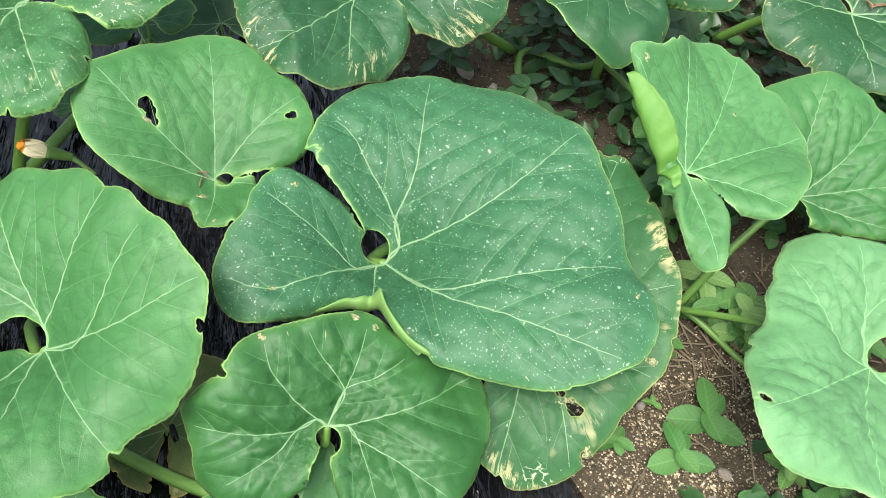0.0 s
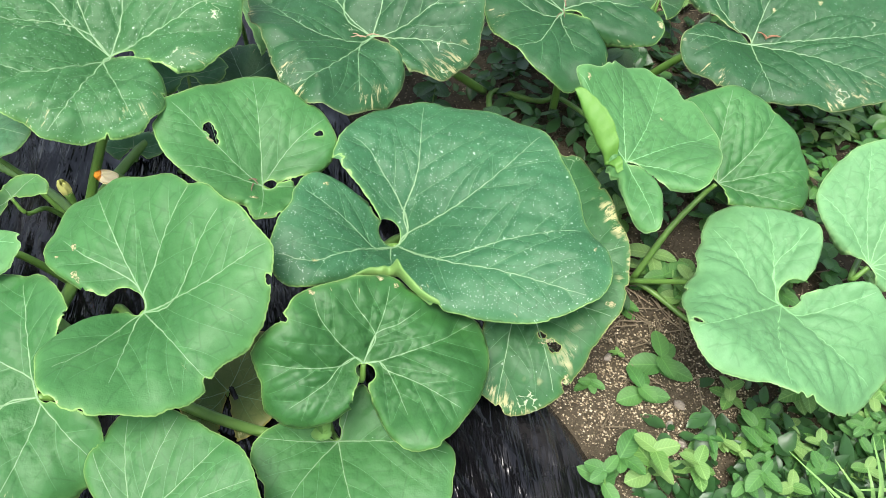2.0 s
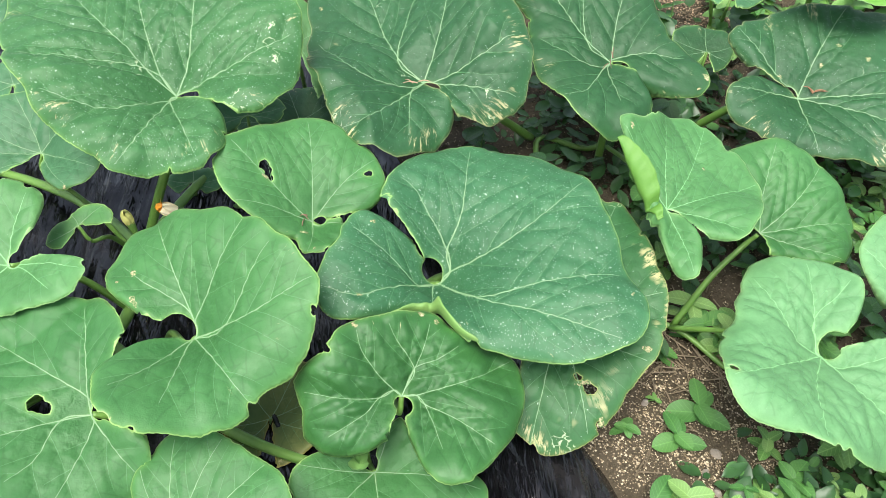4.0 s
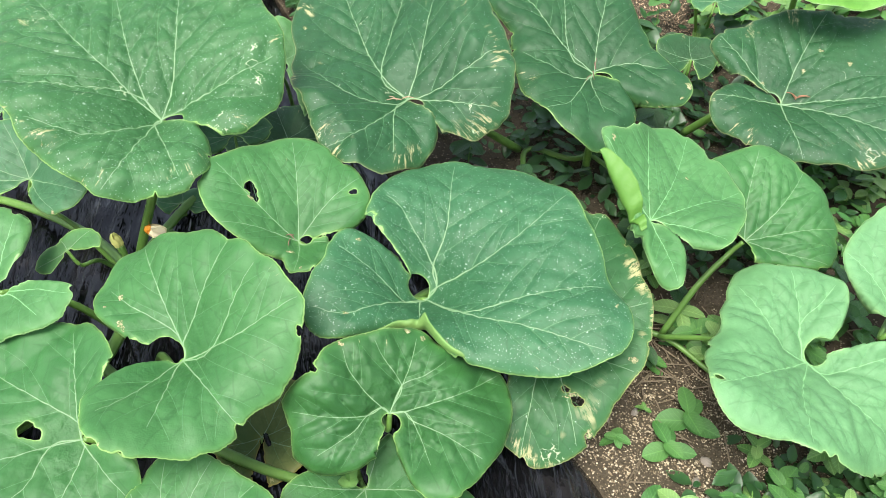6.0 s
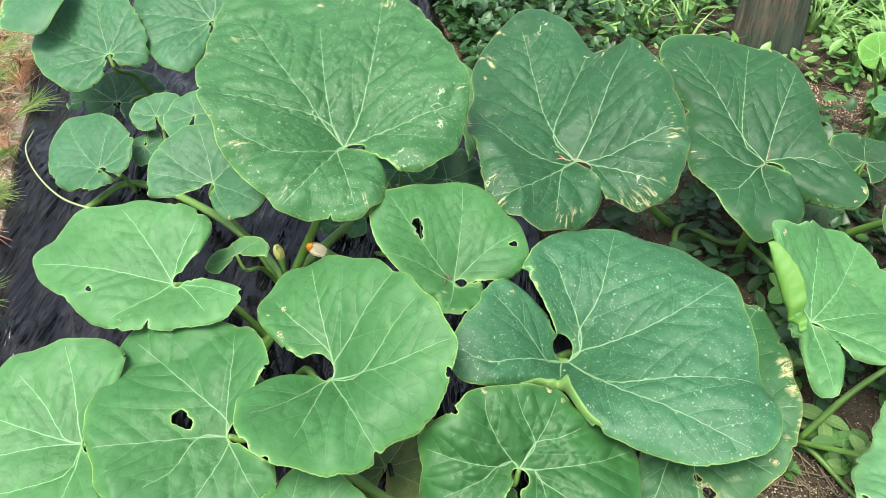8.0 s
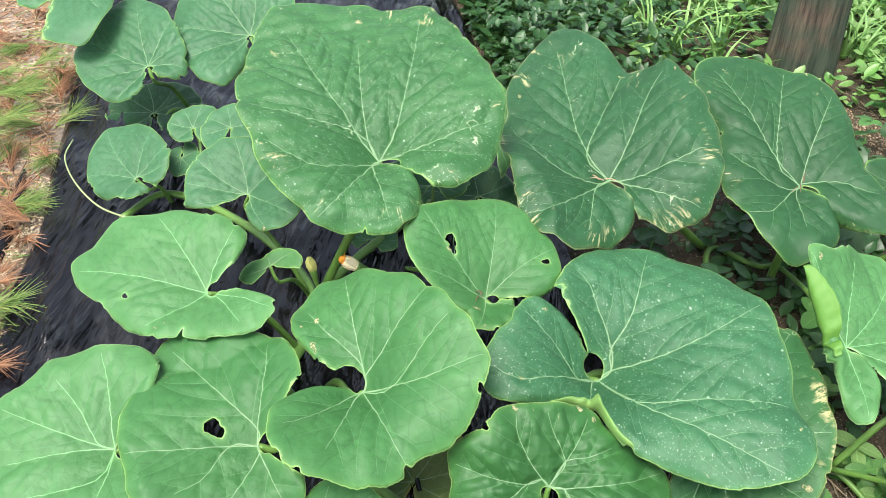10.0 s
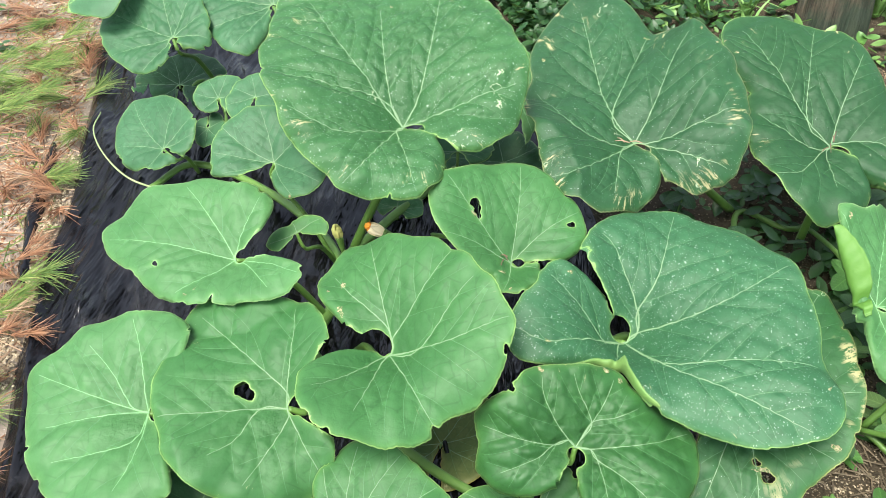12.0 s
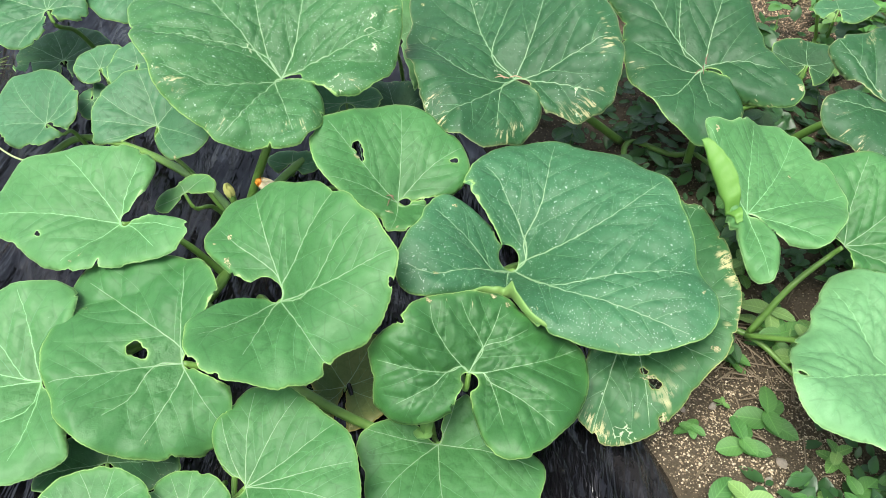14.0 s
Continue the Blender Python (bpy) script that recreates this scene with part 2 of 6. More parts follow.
def weed_material(name, a, b):
    mat, n, l, p = shader(name)
    vec = own_place(n, l)
    geo = n.new("ShaderNodeNewGeometry")
    oi = n.new("ShaderNodeObjectInfo")
    each = maths(n, l, "FRACT", maths(n, l, "ADD", geo.outputs["Random Per Island"], oi.outputs["Random"]))
    col = mixed(n, l, each, a, b)
    col = mixed(n, l, maths(n, l, "MULTIPLY", noise_of(n, l, vec, 120.0, 4), 0.6), col, tuple(c * 0.55 for c in a))
    tc, sep = n.new("ShaderNodeTexCoord"), n.new("ShaderNodeSeparateXYZ")
    l.new(tc.outputs["Object"], sep.inputs[0])
    side = maths(n, l, "ABSOLUTE", sep.outputs["Y"])
    rib = ramp(n, l, side, [(0.0, grey(1)), (0.03, grey(0))])
    slant = maths(n, l, "SINE", maths(n, l, "MULTIPLY", maths(n, l, "SUBTRACT", sep.outputs["X"], maths(n, l, "MULTIPLY", side, 0.9)), 42.0))
    col = mixed(n, l, maths(n, l, "MULTIPLY", rib, 0.4), col, tuple(c * 1.5 for c in b))
    col = mixed(n, l, ramp(n, l, slant, [(0.80, grey(0)), (1.0, grey(0.28))]), col, tuple(c * 1.4 for c in b))
    l.new(col, p.inputs["Base Color"])
    p.inputs["Roughness"].default_value = 0.38
    bumped(n, l, p, maths(n, l, "ADD", maths(n, l, "MULTIPLY", slant, 0.12), noise_of(n, l, vec, 160.0, 3)), 0.0005, 0.6)
    thin = n.new("ShaderNodeBsdfTranslucent")
    l.new(mixed(n, l, 0.4, col, (0.3, 0.5, 0.05)), thin.inputs["Color"])
    mx = n.new("ShaderNodeMixShader")
    mx.inputs[0].default_value = 0.2
    l.new(p.outputs[0], mx.inputs[1])
    l.new(thin.outputs[0], mx.inputs[2])
    l.new(mx.outputs[0], n["Material Output"].inputs[0])
    return mat


WEED = weed_material("weed_leaf", (0.060, 0.20, 0.045), (0.13, 0.32, 0.075))
WEED_BRIGHT = weed_material("weed_leaf_bright", (0.11, 0.29, 0.055), (0.28, 0.46, 0.14))
# darker copy with shade put into the colour; also one darker low weed
WEED_DARK_SHADED = weed_material("weed_leaf_dark_shaded", (0.026, 0.092, 0.026), (0.055, 0.145, 0.046))


def soil_material():
    """Dark crumbly soil; towards the path beside the bed it turns to pale pinkish grit."""
    mat, n, l, p = shader("soil")
    tc = n.new("ShaderNodeTexCoord")
    vec = tc.outputs["Object"]
    big, fine = noise_of(n, l, vec, 7.0, 5), noise_of(n, l, vec, 140.0, 6, 0.7)
    dark = mixed(n, l, fine, (0.026, 0.021, 0.014), (0.135, 0.110, 0.072))
    dark = mixed(n, l, maths(n, l, "MULTIPLY", big, 0.5), dark, (0.080, 0.066, 0.043))
    grit = cells_of(n, l, vec, 260.0)
    pick = maths(n, l, "MULTIPLY", ramp(n, l, grit.outputs["Distance"], [(0.25, grey(1)), (0.45, grey(0))]),
                 ramp(n, l, grit.outputs["Color"], [(0.62, grey(0)), (0.68, grey(1))]))
    dark = mixed(n, l, maths(n, l, "MULTIPLY", pick, 0.75), dark, (0.42, 0.35, 0.23))
    pale = mixed(n, l, fine, (0.20, 0.16, 0.12), (0.52, 0.44, 0.36))
    pale = mixed(n, l, maths(n, l, "MULTIPLY", pick, 0.6), pale, (0.72, 0.66, 0.58))
    pale = mixed(n, l, ramp(n, l, big, [(0.5, grey(0)), (0.7, grey(0.5))]), pale, (0.22, 0.15, 0.10))
    sep = n.new("ShaderNodeSeparateXYZ")
    l.new(vec, sep.inputs[0])
    side = maths(n, l, "ADD", maths(n, l, "ADD", sep.outputs["X"], maths(n, l, "MULTIPLY", sep.outputs["Y"], 0.42)),
                 maths(n, l, "MULTIPLY", maths(n, l, "SUBTRACT", big, 0.5), 0.2))
    path = ramp(n, l, maths(n, l, "MULTIPLY", maths(n, l, "ADD", side, 3.0), 0.25), [(0.26, grey(0)), (0.34, grey(1)), (0.57, grey(1)), (0.605, grey(0))])
    turf = mixed(n, l, noise_of(n, l, vec, 40.0, 5, 0.7), (0.045, 0.075, 0.022), (0.12, 0.15, 0.05))
    away = n.new("ShaderNodeVectorMath")
    away.operation = "DISTANCE"
    l.new(vec, away.inputs[0])
    away.inputs[1].default_value = (0.2, 0.6, 0.0)
    far = ramp(n, l, maths(n, l, "MULTIPLY", maths(n, l, "ADD", away.outputs["Value"], maths(n, l, "MULTIPLY", big, 0.8)), 0.2), [(0.36, grey(0)), (0.52, grey(1))])
    l.new(mixed(n, l, path, mixed(n, l, far, dark, turf), pale), p.inputs["Base Color"])
    p.inputs["Roughness"].default_value = 0.92
    p.inputs["Specular IOR Level"].default_value = 0.2
    h = maths(n, l, "ADD", maths(n, l, "MULTIPLY", fine, 0.7), maths(n, l, "MULTIPLY", pick, 0.5))
    bumped(n, l, p, h, 0.006, 1.0)
    return mat


def film_material():
    """Black plastic mulch film, glossy and scratched, with painted grey patches for reflected sky."""
    mat, n, l, p = shader("mulch_film")
    tc = n.new("ShaderNodeTexCoord")
    mp = n.new("ShaderNodeMapping")
    mp.inputs["Rotation"].default_value = (0, 0, radians(-22))
    mp.inputs["Scale"].default_value = (1.0, 0.035, 1.0)
    l.new(tc.outputs["Object"], mp.inputs[0])
    streak, patch = noise_of(n, l, mp.outputs[0], 75.0, 3, 0.5), noise_of(n, l, tc.outputs["Object"], 12.0, 5, 0.65)
    # reflected sky put into the base colour as grey patches
    sky_patches = maths(n, l, "MULTIPLY", ramp(n, l, patch, [(0.50, grey(0)), (0.60, grey(0.6)), (0.75, grey(1))]), 0.10)
    l.new(mixed(n, l, sky_patches, (0.005, 0.005, 0.006), (0.17, 0.16, 0.15)), p.inputs["Base Color"])
    l.new(ramp(n, l, patch, [(0.3, grey(0.05)), (0.8, grey(0.18))]), p.inputs["Roughness"])
    p.inputs["Specular IOR Level"].default_value = 0.42
    folds = ramp(n, l, noise_of(n, l, tc.outputs["Object"], 5.0, 2), [(0.35, grey(0.1)), (0.65, grey(1))])
    h = maths(n, l, "ADD", maths(n, l, "MULTIPLY", maths(n, l, "MULTIPLY", streak, folds), 2.4), maths(n, l, "MULTIPLY", noise_of(n, l, tc.outputs["Object"], 11.0, 2), 1.4))
    bumped(n, l, p, h, 0.0065, 1.0)
    return mat


def stone_material():
    mat, n, l, p = shader("stone")
    vec = own_place(n, l)
    oi = n.new("ShaderNodeObjectInfo")
    col = mixed(n, l, oi.outputs["Random"], (0.48, 0.43, 0.36), (0.70, 0.63, 0.54))
    l.new(mixed(n, l, noise_of(n, l, vec, 90.0, 6, 0.7), col, (0.42, 0.36, 0.29)), p.inputs["Base Color"])
    p.inputs["Roughness"].default_value = 0.85
    bumped(n, l, p, noise_of(n, l, vec, 200.0, 5), 0.002)
    return mat


def wood_material():
    """Weathered brown-grey wood with upright grain and a green film of algae."""
    mat, n, l, p = shader("weathered_wood")
    tc = n.new("ShaderNodeTexCoord")
    mp = n.new("ShaderNodeMapping")
    mp.inputs["Scale"].default_value = (1.0, 1.0, 0.07)
    l.new(tc.outputs["Object"], mp.inputs[0])
    grain, patch = noise_of(n, l, mp.outputs[0], 90.0, 7, 0.7), noise_of(n, l, tc.outputs["Object"], 9.0, 4)
    col = mixed(n, l, ramp(n, l, grain, [(0.40, grey(0)), (0.60, grey(1))]), (0.035, 0.025, 0.018), (0.27, 0.195, 0.135))
    col = mixed(n, l, ramp(n, l, patch, [(0.32, grey(0)), (0.54, grey(0.85))]), col, mixed(n, l, grain, (0.03, 0.055, 0.035), (0.12, 0.19, 0.12)))
    l.new(col, p.inputs["Base Color"])
    p.inputs["Roughness"].default_value = 0.88
    bumped(n, l, p, grain, 0.02)
    return mat


def grit_material():
    mat, n, l, p = shader("grit")
    geo = n.new("ShaderNodeNewGeometry")
    l.new(ramp(n, l, geo.outputs["Random Per Island"], [(0.0, (0.09, 0.065, 0.035)), (0.5, (0.33, 0.265, 0.165)), (1.0, (0.66, 0.58, 0.42))]), p.inputs["Base Color"])
    p.inputs["Roughness"].default_value = 0.9
    return mat


GRIT = grit_material()
SOIL, FILM, STONE, WOOD = soil_material(), film_material(), stone_material(), wood_material()

# ---- helpers for building ----


def part(name, bm, material, parent, label="", smooth=True):
    """Links a bmesh as one mesh object under a thing or part, or as a thing where parent is None."""
    me = bpy.data.meshes.new(name)
    bm.to_mesh(me)
    bm.free()
    return part_of(name, me, material, parent, label, smooth)


def part_of(name, me, material, parent, label="", smooth=True):
    if me.materials:
        me.materials[0] = material
    else:
        me.materials.append(material)
    if smooth:
        me.polygons.foreach_set("use_smooth", [True] * len(me.polygons))
    ob = new(name, me)
    ob.parent = parent
    if label:
        tagged(ob, label)
    return ob


def thing(name, m, label, category, group="", kind=""):
    """An empty that carries the parts of one thing."""
    ob = new(name)
    ob.empty_display_size = 0.02
    ob.matrix_world = m
    return tagged(ob, label, category, group, kind)


def smooth_line(points, steps):
    """A Catmull-Rom curve through points."""
    p = [Vector(q) for q in points]
    p = [2 * p[0] - p[1], *p, 2 * p[-1] - p[-2]]
    line = []
    for i in range(1, len(p) - 2):
        for k in range(steps):
            t = k / steps
            a, b, c, d = p[i - 1:i + 3]
            line.append(0.5 * (2 * b + (c - a) * t + (2 * a - 5 * b + 4 * c - d) * t * t + (3 * b - a - 3 * c + d) * t ** 3))
    return line + [p[-2]]


def tube(bm, line, radii, sides=8, ribs=0.0):
    """Adds a round or ribbed tube along a line to a bmesh; radii at its two ends."""
    rings = []
    up = Vector((0.3, 0.2, 1)).normalized()
    for i, q in enumerate(line):
        d = (line[min(i + 1, len(line) - 1)] - line[max(i - 1, 0)]).normalized()
        side = d.cross(up)
        side = side.normalized() if side.length > 1e-4 else Vector((1, 0, 0))
        top = side.cross(d)
        f = i / (len(line) - 1)
        r = radii[0] * (1 - f) + radii[1] * f
        rings.append([bm.verts.new(q + (side * math.cos(a) + top * math.sin(a)) * r * (1 + ribs * (k % 2)))
                      for k, a in enumerate(2 * math.pi * j / sides for j in range(sides))])
    for a, b in zip(rings, rings[1:]):
        for k in range(sides):
            bm.faces.new((a[k], a[(k + 1) % sides], b[(k + 1) % sides], b[k]))
    bm.faces.new(rings[0][::-1])
    bm.faces.new(rings[-1])
    return bm

# ---- ground, mulch film, post ----


def ground_height(x, y):
    return 0.012 * noise.noise((x * 3.1, y * 3.1, 0.3)) + 0.006 * noise.noise((x * 17, y * 17, 1.7)) - 0.004


def spread(near, far, step, steps):
    """Places that lie close together in the middle and far apart outside."""
    inner = np.arange(near[0], near[1] + 1e-6, step)
    k = np.arange(1, steps + 1) / steps
    low, high = near[0] - (near[0] - far[0]) * k ** 3, near[1] + (far[1] - near[1]) * k ** 3
    return np.concatenate((low[::-1], inner, high))


def build_ground():
    xs, ys = spread((-2.2, 1.6), (-60, 60), 0.022, 14), spread((-0.3, 2.6), (-60, 80), 0.022, 14)
    verts = [(x, y, ground_height(x, y)) for y in ys for x in xs]
    w = len(xs)
    faces = [(j * w + i, j * w + i + 1, (j + 1) * w + i + 1, (j + 1) * w + i) for j in range(len(ys) - 1) for i in range(w - 1)]
    me = bpy.data.meshes.new("ground")
    me.from_pydata(verts, [], faces)
    tagged(part_of("ground", me, SOIL, None), "dark crumbly garden soil turning to pale grit beside the bed", "ground", kind="structure")


BED_DIR = Vector((-0.395, 0.919, 0)).normalized()
BED_SIDE = Vector((BED_DIR.y, -BED_DIR.x, 0))
BED_RIGHT = Vector((0.135, 0.31, 0))
BED_WIDTH = 0.905


def bed_width(s):
    """The film narrows a little towards the back."""
    f = min(1.0, max(0.0, (s - 0.55) / 0.35))
    return BED_WIDTH - 0.04 * f * f * (3 - 2 * f)


def on_bed(s, w):
    """A place s metres along the bed and w metres in from its right edge."""
    return BED_RIGHT + BED_DIR * s - BED_SIDE * w


def film_height(s, w):
    inside = min(w, BED_WIDTH - w)
    body = 0.02 * min(1, max(0, inside) / 0.12)
    ridge = (1 - abs(noise.noise((w * 24 + 1.5 * noise.noise((w * 5, s * 2, 1.0)), s * 2.2, 2.0)))) ** 4
    fold = (1 - abs(noise.noise((w * 55 + 2 * s, s * 4.0, 8.0)))) ** 3
    crease = 0.012 * ridge + 0.005 * fold + 0.008 * noise.noise((w * 9 + s * 3, s * 4, 5.0)) - 0.008
    tuck = -0.02 * max(0, 1 - inside / 0.02)
    return 0.010 + body + crease * min(1, max(0, inside) / 0.03 + 0.25) + tuck


def build_film():
    ns, nw = 400, 200
    verts, faces = [], []
    for i in range(ns + 1):
        s = -1.6 + 5.6 * i / ns
        for j in range(nw + 1):
            w = BED_WIDTH * j / nw
            ragged = 0.012 * noise.noise((s * 6, 3.3 if j < nw / 2 else 9.1, 0)) * abs(2 * j / nw - 1) ** 6
            q = on_bed(s, w * bed_width(s) / BED_WIDTH + ragged)
            verts.append((q.x, q.y, film_height(s, w)))
    for i in range(ns):
        for j in range(nw):
            a = i * (nw + 1) + j
            faces.append((a, a + nw + 1, a + nw + 2, a + 1))
    me = bpy.data.meshes.new("mulch_film")
    me.from_pydata(verts, [], faces)
    ob = part_of("mulch_film", me, FILM, None)
    thick = ob.modifiers.new("thickness", "SOLIDIFY")
    thick.thickness = 0.0004
    tagged(ob, "wrinkled glossy black plastic mulch film laid over the bed", "mulch film")
    # the buried hem comes up again beside the grit
    bm = bmesh.new()
    rows = []
    for i in range(61):
        f = i / 60
        s, wide = 0.60 + 0.34 * f, 0.011 * math.sin(math.pi * (0.06 + 0.88 * f)) ** 0.5 * (1 + 0.25 * math.sin(f * 17))
        rows.append([])
        for k in range(7):
            e = k / 6 - 0.5
            q = on_bed(s, 0.914 + 0.006 * math.sin(f * 5) + 2 * e * wide)
            z = ground_height(q.x, q.y) + 0.011 - 0.030 * abs(e) ** 2.2 + 0.0025 * noise.noise((f * 22, e * 5, 3.0))
            rows[-1].append(bm.verts.new((q.x, q.y, z)))
    for p, q in zip(rows, rows[1:]):
        for k in range(6):
            bm.faces.new((p[k], p[k + 1], q[k + 1], q[k]))
    part("buried_hem", bm, FILM, ob, "narrow black film hem showing beside grit")


def build_post():
    post = thing("wooden_post", pose(0.342, 1.57, 0, 0, -5, 0), "weathered brown-grey wooden post with green algae, standing in weeds", "post")
    bm = bmesh.new()
    rings, sides = 40, 110
    grid = []
    for i in range(rings + 1):
        h = 1.5 * i / rings - 0.05
        grid.append([])
        for k in range(sides):
            a = 2 * math.pi * k / sides
            r = 0.067 + 0.012 * math.exp(-max(h, 0) / 0.12)
            r *= 1 + 0.10 * noise.noise((math.cos(a) * 2, math.sin(a) * 2, h * 0.7)) + 0.05 * noise.noise((math.cos(a) * 9, math.sin(a) * 9, h * 1.2)) - 0.06 * (1 - abs(noise.noise((math.cos(a) * 14, math.sin(a) * 14, h * 1.5 + 4)))) ** 5
            grid[-1].append(bm.verts.new((r * math.cos(a), r * math.sin(a), h)))
    for i in range(rings):
        for k in range(sides):
            bm.faces.new((grid[i][k], grid[i][(k + 1) % sides], grid[i + 1][(k + 1) % sides], grid[i + 1][k]))
    bm.faces.new(grid[-1])
    part("shaft", bm, WOOD, post)


build_ground()
build_film()
build_post()

# ---- pumpkin leaves ----
FUNNEL = 0.06


class Blade:
    """The form of one pumpkin leaf: a lobed outline round the stalk with a rounded notch, sunk like a funnel in the middle, with veins that fan out and fork."""

    def __init__(self, span, radii, veins, depth, twist, sinus, wave, pucker, bow, seed):
        self.span, self.depth, self.twist, self.wave, self.pucker, self.seed = radians(span), depth, twist, wave, pucker, seed
        self.sinus, self.bow = sinus, bow
        self.squeeze = min(1.0, radians(352) / self.span)
        r = np.array(radii) / 100
        k = np.linspace(0, 1, len(r))
        fine = np.linspace(0, 1, 241)
        rough = np.interp(fine, k, r)
        soft = np.convolve(np.pad(rough, 4, mode="edge"), np.hanning(9) / np.hanning(9).sum(), "valid")
        self.fine, self.soft = fine, soft
        self.size = float(soft.mean())
        rng = np.random.default_rng(seed)
        self.phase = rng.uniform(0, 6.28, 6)
        self.swell = [(0.0007 * rng.uniform(0.6, 1.3), *(rng.normal(0, 1, 2) * 80), rng.uniform(0, 6.28)) for _ in range(6)]
        self.swell += [(0.00010 * rng.uniform(0.6, 1.3), *(rng.normal(0, 1, 2) * 330), rng.uniform(0, 6.28)) for _ in range(8)]
        self.margin(rng)
        self.mains, self.widths = [], []
        if len(veins) < 5 and not isinstance(veins[0], tuple):
            ends = [0.0, *veins, 1.0]
            veins = sorted([*veins] + [(p + q) / 2 for p, q in zip(ends, ends[1:]) if q - p > 0.17])
        for v in veins:
            v = v if isinstance(v, tuple) else (v, v, 0.0)
            if isinstance(v[0], tuple):
                line = smooth_line([(0, 0, 0)] + [(*self.at(*q), 0) for q in v], 40 // len(v))
                main = np.array([(q.x, q.y) for q in line])
                from_v = 0.0
            else:
                u, from_u, from_v = v
                start, end = np.array(self.at(from_u, from_v)), np.array(self.at(u, 0.95))
                f = np.linspace(0, 1, 40)[:, None]
                if from_v > 0.03:
                    # runs along the notch first, then bends off to its tip
                    way = end - start
                    knee = start * 0.9
                    line = smooth_line([(0, 0, 0), (*(knee * 0.55), 0), (*knee, 0), (*(knee + way * 0.22), 0), (*(knee + way * 0.6), 0), (*end, 0)], 10)
                    main = np.array([(q.x, q.y) for q in line])
                else:
                    across = np.array((start[1] - end[1], end[0] - start[0])) * rng.uniform(-0.06, 0.06)
                    main = start + (end - start) * f + across * np.sin(f * 3.1416)
            run = np.concatenate(([0], np.cumsum(np.hypot(*np.diff(main, axis=0).T))))
            even = np.linspace(0, run[-1], max(12, int(run[-1] / 0.0028)))
            main = np.stack((np.interp(even, run, main[:, 0]), np.interp(even, run, main[:, 1])), 1)
            r, a, _ = self.polar(main)
            most = np.where(a > 0, self.side_angle(r, 1), self.side_angle(r, 0)) - np.minimum(0.5, 0.0016 / np.maximum(r, 1e-4))
            a = np.clip(a, -most, most)
            main = np.stack((r * np.cos(a), r * np.sin(a)), 1)
            wob = np.convolve(rng.normal(0, 1, len(main) + 6), np.hanning(7) / 3, "valid")[:len(main)] * 0.0004 * np.sin(np.linspace(0, 3.14, len(main)))
            d = np.gradient(main, axis=0)
            main = main + np.stack((-d[:, 1], d[:, 0]), 1) / np.maximum(np.hypot(*d.T), 1e-9)[:, None] * wob[:, None]
            self.mains.append(main)
            self.widths.append(0.00115 if from_v < 0.16 else 0.00095)
        self.branch(rng)
        self.main_segments = self.segments(self.mains)
        self.side_segments = self.segments([t for ts in self.sides for t in ts] or [np.zeros((2, 2))])
        self.fine_segments = self.segments([t for ts in self.twigs for t in ts] or [np.zeros((2, 2))])

    def margin(self, rng):
        """Teeth, shallow scallops and a few nibbled nicks along the outer margin."""
        n = 1400
        u = np.linspace(0, 1, n)
        long = self.span * self.size
        tooth = np.abs(np.sin(u * long / 0.0062 * math.pi + 1.5 * np.sin(u * 31 + self.phase[0])))
        nick = 0.0009 * tooth * (0.4 + 0.6 * np.convolve(rng.random(n + 30), np.ones(31) / 31, "valid")[:n])
        for step, high in ((0.011, 0.0007), (0.026, 0.0022), (0.055, 0.0018)):
            knots = max(4, int(long / step))
            nick = nick + np.interp(u * knots, np.arange(knots + 1), rng.normal(0, 1, knots + 1)) * high * min(1, self.size / 0.1)
        for _ in range(rng.integers(3, 8)):
            wide = rng.uniform(0.0015, 0.005) / long
            nick = nick - rng.uniform(0.001, 0.006) * np.exp(-(np.abs(u - rng.uniform(0.03, 0.97)) / wide) ** 4)
        self.nick_u, self.nick = u, nick * np.clip(self.reach(u) / 0.07, 0.1, 1)

    @staticmethod
    def segments(lines):
        return np.concatenate([q[:-1] for q in lines]), np.concatenate([q[1:] for q in lines])

    def reach(self, u):
        return np.interp(u, self.fine, self.soft)

    def rim_reach(self, u):
        return self.reach(u) + np.interp(u, self.nick_u, self.nick)

    def side_angle(self, r, side):
        """The angle at which the blade ends beside the notch, for a distance from the stalk."""
        rho, opening = self.sinus[2 * side:2 * side + 2]
        return self.span / 2 - radians(opening) * np.arccos(np.clip(np.asarray(r) / (2 * rho / 100), 0, 1)) / (math.pi / 2)

    def at(self, u, v):
        r, a = self.reach(u) * v, (u - 0.5) * self.span
        return (r * math.cos(a), r * math.sin(a))

    def polar(self, xy):
        r = np.hypot(*xy.T)
        a = np.arctan2(xy[:, 1], xy[:, 0])
        return r, a, np.clip(a / self.span + 0.5, 0, 1)

    def branch(self, rng):
        """Side veins that leave the main veins and forks that leave the side veins, each until it meets another or nears the margin."""
        taken = np.concatenate(self.mains)
        scale = max(0.5, min(1.2, self.size / 0.13))

        def grow(root, way, most, bend, old):
            step, q, line = 0.0030, root.copy(), [root.copy()]
            for i in range(int(most / step)):
                c, s = math.cos(bend), math.sin(bend)
                way = np.array((c * way[0] - s * way[1], s * way[0] + c * way[1]))
                q = q + way * step
                r, a, u = self.polar(q[None])
                side = int(a[0] > 0)
                if r[0] > self.reach(u[0]) - 0.006 or abs(a[0]) > self.side_angle(r, side)[0] - 0.05:
                    break
                if i > 2 and np.hypot(*(old - q).T).min() < 0.0032:
                    break
                line.append(q.copy())
            return np.array(line)

        self.sides, self.twigs = [], []
